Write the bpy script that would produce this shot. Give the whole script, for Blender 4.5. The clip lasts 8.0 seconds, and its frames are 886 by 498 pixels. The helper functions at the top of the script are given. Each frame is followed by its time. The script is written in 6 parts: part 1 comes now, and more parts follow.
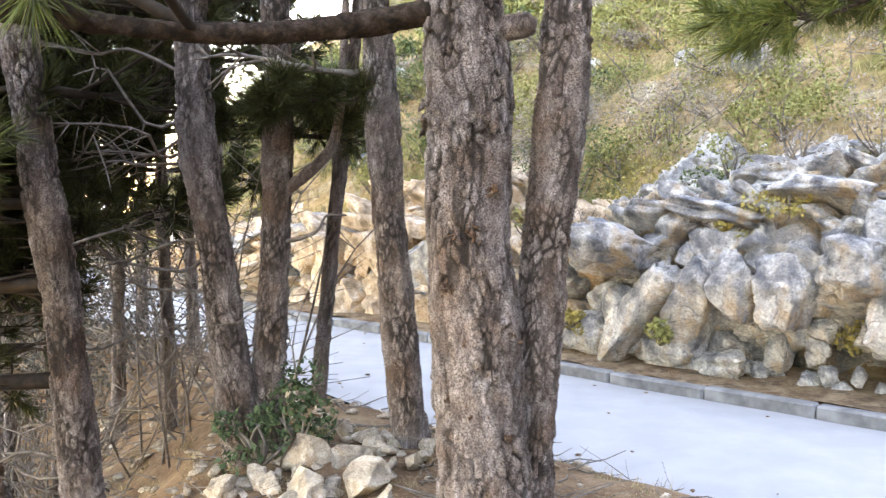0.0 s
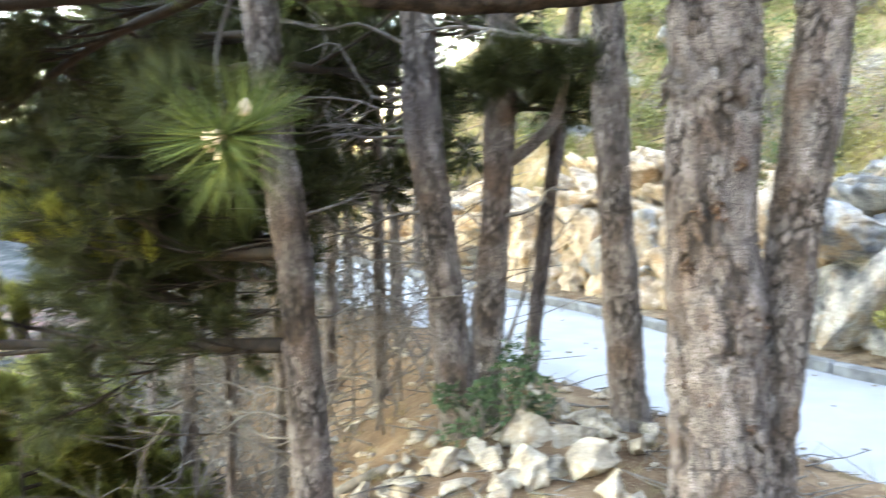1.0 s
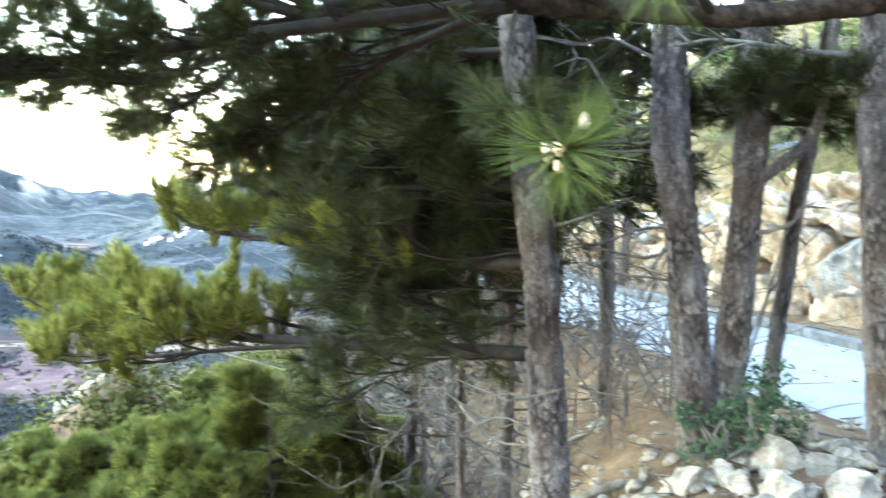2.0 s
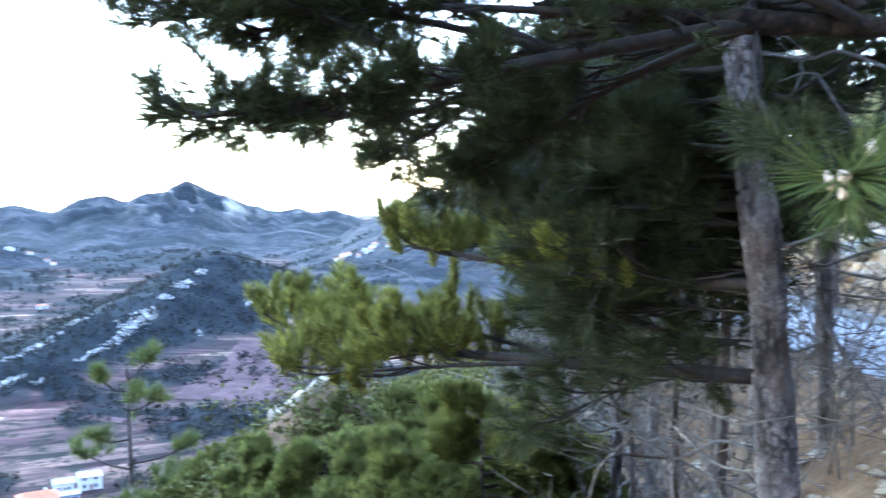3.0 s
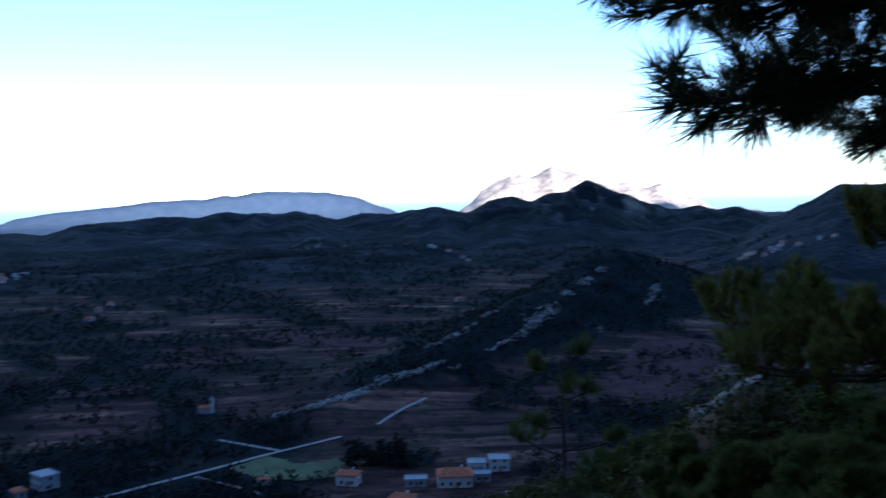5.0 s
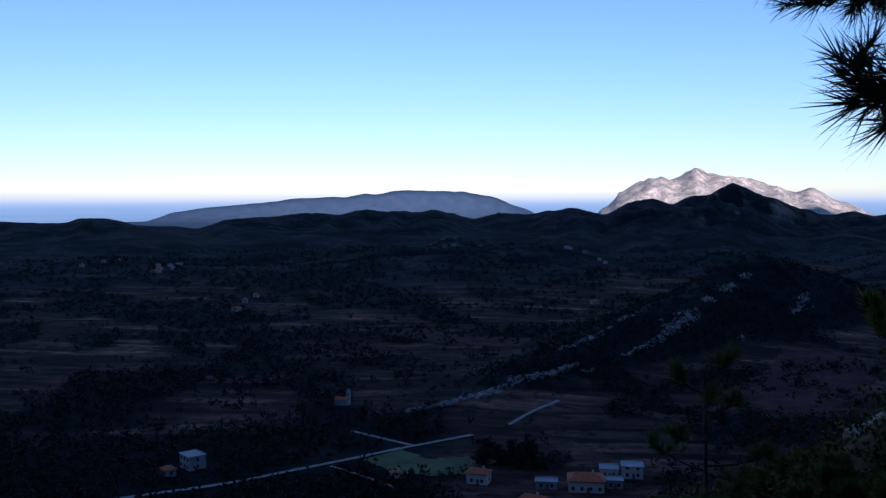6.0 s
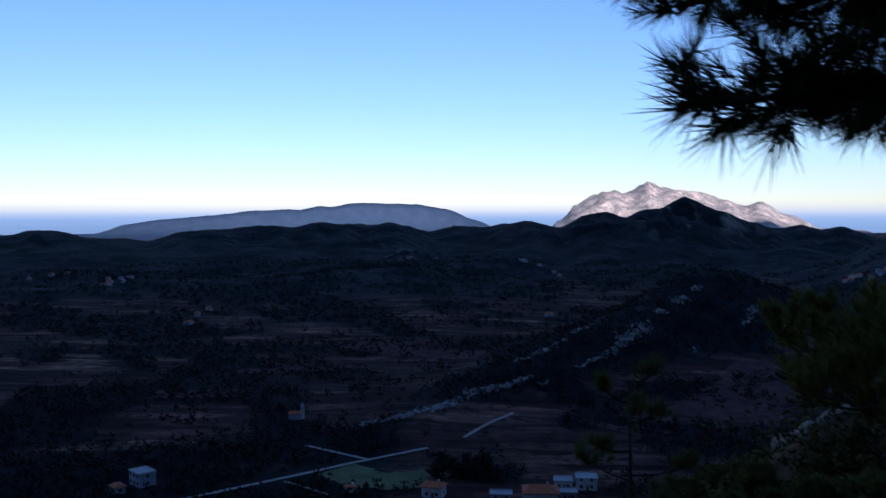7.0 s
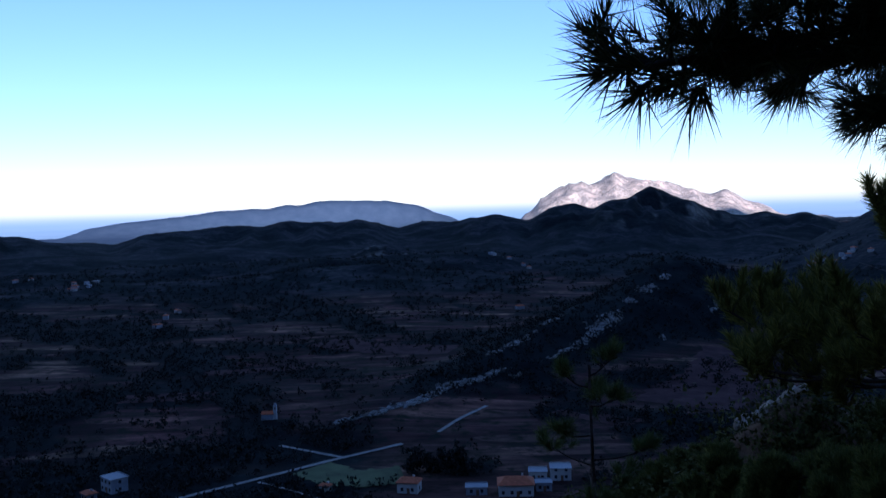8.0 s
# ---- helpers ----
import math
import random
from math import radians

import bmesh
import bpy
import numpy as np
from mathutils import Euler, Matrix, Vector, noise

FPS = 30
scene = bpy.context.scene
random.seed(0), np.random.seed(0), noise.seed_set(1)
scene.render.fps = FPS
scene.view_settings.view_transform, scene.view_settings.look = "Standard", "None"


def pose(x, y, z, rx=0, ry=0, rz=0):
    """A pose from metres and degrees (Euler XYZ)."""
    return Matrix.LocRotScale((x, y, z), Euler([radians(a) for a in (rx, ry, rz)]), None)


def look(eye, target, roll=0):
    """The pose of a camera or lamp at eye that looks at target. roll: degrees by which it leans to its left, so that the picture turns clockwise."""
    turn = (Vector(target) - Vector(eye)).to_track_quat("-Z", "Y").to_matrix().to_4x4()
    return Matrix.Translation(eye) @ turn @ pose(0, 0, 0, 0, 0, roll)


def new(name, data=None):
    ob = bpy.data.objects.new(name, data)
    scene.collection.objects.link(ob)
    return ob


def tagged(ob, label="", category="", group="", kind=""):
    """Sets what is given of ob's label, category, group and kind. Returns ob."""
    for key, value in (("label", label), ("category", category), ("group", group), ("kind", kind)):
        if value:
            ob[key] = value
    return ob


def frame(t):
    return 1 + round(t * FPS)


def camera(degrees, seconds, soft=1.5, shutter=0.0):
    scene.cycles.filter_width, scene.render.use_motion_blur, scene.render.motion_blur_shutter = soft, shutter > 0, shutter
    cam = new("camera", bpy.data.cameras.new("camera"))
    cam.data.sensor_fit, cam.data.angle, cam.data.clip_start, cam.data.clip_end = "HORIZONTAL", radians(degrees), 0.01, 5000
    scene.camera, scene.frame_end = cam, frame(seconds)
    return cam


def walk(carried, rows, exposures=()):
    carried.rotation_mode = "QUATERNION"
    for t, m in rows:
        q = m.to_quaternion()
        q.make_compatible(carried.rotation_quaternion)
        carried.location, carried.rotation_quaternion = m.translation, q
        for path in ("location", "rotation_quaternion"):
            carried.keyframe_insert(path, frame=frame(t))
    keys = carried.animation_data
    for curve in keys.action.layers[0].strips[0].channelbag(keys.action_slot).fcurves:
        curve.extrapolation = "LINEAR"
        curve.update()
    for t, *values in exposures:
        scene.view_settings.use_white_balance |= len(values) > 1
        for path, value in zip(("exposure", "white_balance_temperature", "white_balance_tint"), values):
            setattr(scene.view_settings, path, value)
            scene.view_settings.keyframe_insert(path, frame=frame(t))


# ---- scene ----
cam = camera(52.14, 8.0, 1.3, 0.5)
# seconds, eye (m), heading, pitch and roll (degrees)
PATH = [
    (0.0, -0.000, 0.000, 1.850, 0.00, -3.51, -0.37),
    (0.2, -0.020, 0.035, 1.850, 1.18, -3.55, -0.37),
    (0.3, -0.042, 0.062, 1.849, 2.65, -3.80, -0.36),
    (0.5, -0.078, 0.100, 1.847, 5.28, -4.15, -0.35),
    (1.0, -0.202, 0.084, 1.841, 11.65, -5.00, -0.03),
    (1.4, -0.292, 0.050, 1.856, 17.03, -5.46, -0.00),
    (1.5, -0.316, 0.039, 1.853, 17.61, -5.31, -0.07),
    (1.7, -0.371, 0.011, 1.828, 19.98, -4.81, 0.27),
    (2.8, -0.538, -0.233, 1.860, 32.71, -3.29, 0.70),
    (3.0, -0.564, -0.240, 1.861, 35.23, -3.31, 0.10),
    (3.5, -0.645, -0.285, 1.864, 41.70, -2.63, 0.05),
    (4.0, -0.715, -0.346, 1.864, 47.39, -2.14, -0.15),
    (4.5, -0.767, -0.405, 1.841, 54.08, -2.32, -0.45),
    (5.0, -0.802, -0.437, 1.836, 60.14, -3.21, -1.10),
    (5.2, -0.811, -0.431, 1.828, 62.82, -3.55, -0.95),
    (6.3, -0.951, -0.364, 1.840, 69.13, -2.94, -0.08),
    (6.5, -0.942, -0.316, 1.837, 68.19, -2.53, -0.01),
    (7.0, -0.844, -0.118, 1.818, 65.92, -2.31, -0.02),
    (7.5, -0.792, 0.005, 1.777, 64.13, -4.10, -1.10),
    (8.0, -0.819, 0.004, 1.760, 63.98, -2.64, -1.50),
]
EXPOSURES = [(0.0, 6.3, 11200, 29), (1.0, 6.7, 10300, 18), (1.7, 6.85, 9100, 9), (2.8, 6.25, 6700, 18), (3.5, 5.6, 5900, 22), (4.0, 4.6, 5250, 20), (4.5, 3.4, 5000, 18),
             (5.0, 1.85, 4900, 18), (5.2, 1.4, 4870, 20), (6.3, 0.6, 4800, 26), (7.0, 0.6, 4800, 26), (8.0, 1.0, 4750, 27)]
walk(cam, [(t, pose(x, y, z, 90 + p, 0, h) @ pose(0, 0, 0, 0, 0, r)) for t, x, y, z, h, p, r in PATH], EXPOSURES)

# ---- light: clear winter evening, the near land shaded by an unseen mountain added behind ----
SUN_AZ, SUN_EL = 255.0, 14.0           # heading of the sun (anticlockwise from +y) and its height
world = bpy.data.worlds.new("world")
scene.world = world
world.use_nodes = True
wn, wl = world.node_tree.nodes, world.node_tree.links
wn.clear()
sky = wn.new("ShaderNodeTexSky")
sky.sky_type, sky.sun_disc = "NISHITA", False
sky.sun_elevation, sky.sun_rotation = radians(SUN_EL), radians(-SUN_AZ)
sky.air_density, sky.dust_density, sky.ozone_density = 1.0, 0.0, 2.0
bg = wn.new("ShaderNodeBackground")
bg.inputs["Strength"].default_value = 0.075
wo = wn.new("ShaderNodeOutputWorld")
wl.new(sky.outputs[0], bg.inputs[0])
wl.new(bg.outputs[0], wo.inputs[0])
sun = new("sun", bpy.data.lights.new("sun", "SUN"))
sun.data.energy, sun.data.angle, sun.data.color = 5.0, radians(0.5), (1.0, 0.78, 0.58)
az, el = radians(SUN_AZ), radians(SUN_EL)
sun.matrix_world = look((0, 0, 0), (math.sin(az) * math.cos(el), -math.cos(az) * math.cos(el), -math.sin(el)))
sun.location = (0, 0, 300)

# ---- tools ----
rng = np.random.default_rng(7)
TABLE = rng.random((256, 256))


def sm(a, b, v):
    """Smooth step from 0 at a to 1 at b."""
    k = np.clip((v - a) / (b - a), 0, 1)
    return k * k * (3 - 2 * k)


def vn(x, y):
    """Smooth value noise, -1 to 1, in cells of one."""
    xi, yi = np.floor(x).astype(int), np.floor(y).astype(int)
    fx, fy = x - xi, y - yi
    fx, fy = fx * fx * (3 - 2 * fx), fy * fy * (3 - 2 * fy)
    a, b = TABLE[xi & 255, yi & 255], TABLE[(xi + 1) & 255, yi & 255]
    c, d = TABLE[xi & 255, (yi + 1) & 255], TABLE[(xi + 1) & 255, (yi + 1) & 255]
    return 2 * ((a + (b - a) * fx) * (1 - fy) + (c + (d - c) * fx) * fy) - 1


def fbm(x, y, octaves=4):
    total, amp = 0.0, 1.0
    for k in range(octaves):
        total = total + amp * vn(x * 2 ** k + 17.3 * k, y * 2 ** k - 9.1 * k)
        amp *= 0.5
    return total


def ridged(x, y, octaves=4):
    total, amp = 0.0, 1.0
    for k in range(octaves):
        total = total + amp * (1 - 2 * np.abs(vn(x * 2 ** k + 5.7 * k, y * 2 ** k + 31.0 * k)))
        amp *= 0.5
    return total


def vn3(p):
    """Noise on points of space, for stones and bark."""
    x, y, z = p[:, 0], p[:, 1], p[:, 2]
    return (vn(x + 0.37 * z, y + 11.3) + vn(y - 0.41 * x + 40, z + 3.1) + vn(z + 0.29 * y + 90, x - 7.7)) / 1.7


def mesh_of(name, verts, faces, material=None, smooth=True):
    me = bpy.data.meshes.new(name)
    verts = np.asarray(verts, dtype=np.float32).reshape(-1, 3)
    if isinstance(faces, np.ndarray):
        count, size = faces.shape
        me.vertices.add(len(verts))
        me.vertices.foreach_set("co", verts.ravel())
        me.loops.add(count * size)
        me.loops.foreach_set("vertex_index", faces.astype(np.int32).ravel())
        me.polygons.add(count)
        me.polygons.foreach_set("loop_start", np.arange(0, count * size, size, dtype=np.int32))
        me.update(calc_edges=True)
    else:
        me.from_pydata([tuple(v) for v in verts], [], [tuple(f) for f in faces])
    if smooth:
        me.polygons.foreach_set("use_smooth", [True] * len(me.polygons))
    if material:
        me.materials.append(material)
    me.update()
    return me


def thing(name, label, category, group="", at=(0, 0, 0)):
    """An Empty that carries the parts of one thing."""
    ob = tagged(new(name), label, category, group)
    ob.location = at
    ob.empty_display_size = 0.1
    return ob


def put(name, me, parent=None, label="", at=None):
    """Links a mesh as one object, under a thing or a part, with its points given in world places."""
    ob = new(name, me)
    if parent is not None:
        ob.parent = parent
        base = Vector(parent.location)
        up = parent.parent
        while up is not None:
            base += Vector(up.location)
            up = up.parent
        ob.location = (Vector(at) if at is not None else Vector((0, 0, 0))) - base
    elif at is not None:
        ob.location = at
    if label:
        ob["label"] = label
    return ob


def join(pieces):
    """Joins (verts, faces) pairs, faces as arrays of one size."""
    vs, fs, k = [], [], 0
    for v, f in pieces:
        vs.append(v)
        fs.append(f + k)
        k += len(v)
    return np.concatenate(vs), np.concatenate(fs)


def smooth_line(points, count):
    """Points spread evenly on a soft curve through the given ones."""
    p = np.asarray(points, float)
    if len(p) == 2:
        k = np.linspace(0, 1, count)[:, None]
        return p[0] * (1 - k) + p[1] * k
    ext = np.vstack([2 * p[0] - p[1], p, 2 * p[-1] - p[-2]])
    u = np.linspace(0, len(p) - 1 - 1e-6, count)
    i = np.floor(u).astype(int)
    f = (u - i)[:, None]
    a, b, c, d = ext[i], ext[i + 1], ext[i + 2], ext[i + 3]
    return 0.5 * (2 * b + (c - a) * f + (2 * a - 5 * b + 4 * c - d) * f ** 2 + (3 * b - a - 3 * c + d) * f ** 3)


def tube(line, radii, seg=8, closed=True):
    """A tube of quads along a line; returns points and faces, with a pointed cap of quads at the end."""
    line = np.asarray(line, float)
    n = len(line)
    tang = np.gradient(line, axis=0)
    tang /= np.linalg.norm(tang, axis=1)[:, None] + 1e-9
    side = np.cross(tang[0], (0.3, 0.2, 0.93) if abs(tang[0][2]) < 0.9 else (1.0, 0.1, 0))
    rings = []
    ang = np.linspace(0, 2 * np.pi, seg, endpoint=False)
    radii = np.broadcast_to(np.asarray(radii, float), (n,))
    for k in range(n):
        side = side - tang[k] * side.dot(tang[k])
        side /= np.linalg.norm(side) + 1e-9
        other = np.cross(tang[k], side)
        rings.append(line[k] + radii[k] * (np.cos(ang)[:, None] * side + np.sin(ang)[:, None] * other))
    if closed:
        rings.append(np.repeat(line[-1][None] + tang[-1] * radii[-1] * 0.6, seg, axis=0))
        rings.insert(0, np.repeat(line[0][None] - tang[0] * radii[0] * 0.2, seg, axis=0))
    verts = np.concatenate(rings)
    m = len(rings)
    a = (np.arange(m - 1)[:, None] * seg + np.arange(seg)).ravel()
    b = (np.arange(m - 1)[:, None] * seg + (np.arange(seg) + 1) % seg).ravel()
    return verts, np.stack([a, b, b + seg, a + seg], axis=1)


def heading(deg):
    return np.array((-math.sin(radians(deg)), math.cos(radians(deg))))


# ---- materials ----
def material(name, rough=0.85):
    m = bpy.data.materials.new(name)
    m.use_nodes = True
    n, l = m.node_tree.nodes, m.node_tree.links
    b = n["Principled BSDF"]
    b.inputs["Roughness"].default_value = rough
    b.inputs["Specular IOR Level"].default_value = 0.3
    return m, n, l, b


def ramp(n, l, source, stops):
    r = n.new("ShaderNodeValToRGB")
    e = r.color_ramp.elements
    while len(e) < len(stops):
        e.new(0.5)
    for k, (at, col) in enumerate(stops):
        e[k].position, e[k].color = at, (*col, 1)
    l.new(source, r.inputs[0])
    return r.outputs[0]


def tex(n, l, scale, detail=5, rough=0.6, stretch=(1, 1, 1), coords="Object", warp=0.0):
    tc, mp, no = n.new("ShaderNodeTexCoord"), n.new("ShaderNodeMapping"), n.new("ShaderNodeTexNoise")
    mp.inputs["Scale"].default_value = stretch
    no.inputs["Scale"].default_value, no.inputs["Detail"].default_value = scale, detail
    no.inputs["Roughness"].default_value, no.inputs["Distortion"].default_value = rough, warp
    l.new(tc.outputs[coords], mp.inputs[0])
    l.new(mp.outputs[0], no.inputs[0])
    return no.outputs["Fac"], mp.outputs[0]


def mix(n, l, fac, a, b, mode="MIX"):
    x = n.new("ShaderNodeMix")
    x.data_type, x.blend_type = "RGBA", mode
    for value, socket in ((fac, x.inputs[0]), (a, x.inputs[6]), (b, x.inputs[7])):
        if isinstance(value, bpy.types.NodeSocket):
            l.new(value, socket)
        else:
            socket.default_value = value if isinstance(value, float) else (*value, 1)
    return x.outputs[2]


def bump(n, l, b, height, strength=0.5, distance=0.01):
    k = n.new("ShaderNodeBump")
    k.inputs["Strength"].default_value, k.inputs["Distance"].default_value = strength, distance
    l.new(height, k.inputs["Height"])
    l.new(k.outputs[0], b.inputs["Normal"])
    return k


def island_random(n):
    return n.new("ShaderNodeNewGeometry").outputs["Random Per Island"]


def bark_material():
    m, n, l, b = material("pine_bark", 0.95)
    pl = n.new("ShaderNodeAttribute")
    pl.attribute_name = "plate"
    f, _ = tex(n, l, 14, 7, 0.7, (1, 1, 0.4), warp=0.5)
    c = ramp(n, l, f, [(0.30, (0.08, 0.062, 0.056)), (0.44, (0.24, 0.195, 0.18)), (0.58, (0.39, 0.335, 0.315)), (0.76, (0.58, 0.53, 0.505))])
    tone = ramp(n, l, pl.outputs["Fac"], [(0.0, (0.72, 0.68, 0.66)), (0.5, (0.95, 0.93, 0.92)), (1.0, (1.15, 1.14, 1.14))])
    c = mix(n, l, 1.0, c, tone, "MULTIPLY")
    d, _ = tex(n, l, 4, 4, 0.6)
    c = mix(n, l, ramp(n, l, d, [(0.5, (0, 0, 0)), (0.68, (0.75, 0.75, 0.75))]), c, (0.19, 0.105, 0.065))
    g, _ = tex(n, l, 70, 4, 0.7)
    c = mix(n, l, ramp(n, l, g, [(0.62, (0, 0, 0)), (0.72, (0.6, 0.6, 0.6))]), c, (0.50, 0.46, 0.43))
    # fine flaking between the plates
    tc, mp, w, vo = n.new("ShaderNodeTexCoord"), n.new("ShaderNodeMapping"), n.new("ShaderNodeVectorMath"), n.new("ShaderNodeTexVoronoi")
    nz = n.new("ShaderNodeTexNoise")
    nz.inputs["Scale"].default_value, nz.inputs["Detail"].default_value = 22, 6
    mp.inputs["Scale"].default_value = (24, 24, 9)
    w.operation = "MULTIPLY_ADD"
    w.inputs[1].default_value = (1.6, 1.6, 1.6)
    l.new(tc.outputs["Object"], mp.inputs[0])
    l.new(tc.outputs["Object"], nz.inputs["Vector"])
    l.new(nz.outputs["Color"], w.inputs[0])
    l.new(mp.outputs[0], w.inputs[2])
    vo.feature = "DISTANCE_TO_EDGE"
    l.new(w.outputs[0], vo.inputs["Vector"])
    fine = ramp(n, l, vo.outputs["Distance"], [(0.0, (0.9, 0.9, 0.9)), (0.05, (0.7, 0.7, 0.7)), (0.15, (0.0, 0.0, 0.0))])
    c = mix(n, l, fine, c, (0.035, 0.024, 0.019))
    at = n.new("ShaderNodeAttribute")
    at.attribute_name = "crack"
    c = mix(n, l, at.outputs["Fac"], c, (0.022, 0.015, 0.012))
    l.new(c, b.inputs["Base Color"])
    h, _ = tex(n, l, 55, 8, 0.75, (1, 1, 0.5))
    bump(n, l, b, mix(n, l, fine, h, (0.0, 0.0, 0.0)), 1.0, 0.025)
    return m


def twig_material(name, a, c):
    m, n, l, b = material(name, 0.9)
    f, _ = tex(n, l, 22, 4)
    l.new(ramp(n, l, f, [(0.3, a), (0.7, c)]), b.inputs["Base Color"])
    bump(n, l, b, f, 0.6, 0.006)
    return m


def needle_material(name, dark, light, tip):
    m, n, l, b = material(name, 0.6)
    b.inputs["Specular IOR Level"].default_value = 0.15
    r = island_random(n)
    c = ramp(n, l, r, [(0.0, dark), (0.55, light), (1.0, tip)])
    f, _ = tex(n, l, 1.3, 2)
    c = mix(n, l, ramp(n, l, f, [(0.35, (0, 0, 0)), (0.7, (0.6, 0.6, 0.6))]), c, light)
    l.new(c, b.inputs["Base Color"])
    tr = n.new("ShaderNodeBsdfTranslucent")
    l.new(c, tr.inputs[0])
    ms = n.new("ShaderNodeMixShader")
    ms.inputs[0].default_value = 0.3
    l.new(b.outputs[0], ms.inputs[1])
    l.new(tr.outputs[0], ms.inputs[2])
    l.new(ms.outputs[0], n["Material Output"].inputs[0])
    return m


def stone_material(name, a, b_, c_, dirt=(0.19, 0.12, 0.06), scale=3.0, crack=0.7):
    """Limestone: mottled, lichen-grey and rusty in patches, with a few broken cracks and a pitted face."""
    m, n, l, b = material(name, 0.92)
    b.inputs["Specular IOR Level"].default_value = 0.12
    f, co = tex(n, l, scale, 10, 0.74, warp=0.3)
    c = ramp(n, l, f, [(0.30, a), (0.48, b_), (0.64, c_)])
    k, _ = tex(n, l, scale * 0.8, 7, 0.66)
    c = mix(n, l, ramp(n, l, k, [(0.38, (0.75, 0.75, 0.75)), (0.50, (0, 0, 0))]), c, (a[0] * 0.6, a[1] * 0.65, a[2] * 0.75))
    g, _ = tex(n, l, scale * 0.5, 7, 0.7, (1, 1, 0.6), warp=0.4)
    c = mix(n, l, ramp(n, l, g, [(0.52, (0, 0, 0)), (0.62, (0.7, 0.7, 0.7))]), c, dirt)
    s_, _ = tex(n, l, scale * 14, 5, 0.8)
    c = mix(n, l, 1.0, c, ramp(n, l, s_, [(0.34, (0.5, 0.5, 0.5)), (0.48, (0.95, 0.95, 0.95)), (0.66, (1.2, 1.2, 1.2))]), "MULTIPLY")
    v = n.new("ShaderNodeTexVoronoi")
    v.feature = "DISTANCE_TO_EDGE"
    v.inputs["Scale"].default_value = scale * 1.3
    l.new(co, v.inputs["Vector"])
    line = ramp(n, l, v.outputs["Distance"], [(0.0, (1, 1, 1)), (0.022, (0, 0, 0))])
    h, _ = tex(n, l, scale * 4, 10, 0.78)
    part_ = ramp(n, l, k, [(0.5, (0, 0, 0)), (0.6, (crack, crack, crack))])
    both = mix(n, l, 1.0, line, part_, "MULTIPLY")
    c = mix(n, l, both, c, (a[0] * 0.3, a[1] * 0.3, a[2] * 0.3))
    l.new(c, b.inputs["Base Color"])
    hh = mix(n, l, both, h, (0.0, 0.0, 0.0))
    bump(n, l, b, hh, 1.0, 0.2 / scale)
    return m


def leaf_material(name, dark, light):
    m, n, l, b = material(name, 0.7)
    b.inputs["Specular IOR Level"].default_value = 0.08
    l.new(ramp(n, l, island_random(n), [(0.0, dark), (1.0, light)]), b.inputs["Base Color"])
    return m


def plain(name, col, rough=0.8, wear=0.25, scale=4.0):
    m, n, l, b = material(name, rough)
    f, _ = tex(n, l, scale, 5)
    lo = tuple(v * (1 - wear) for v in col)
    hi = tuple(min(v * (1 + wear), 0.9) for v in col)
    l.new(ramp(n, l, f, [(0.3, lo), (0.7, hi)]), b.inputs["Base Color"])
    bump(n, l, b, f, 0.2, 0.01)
    return m


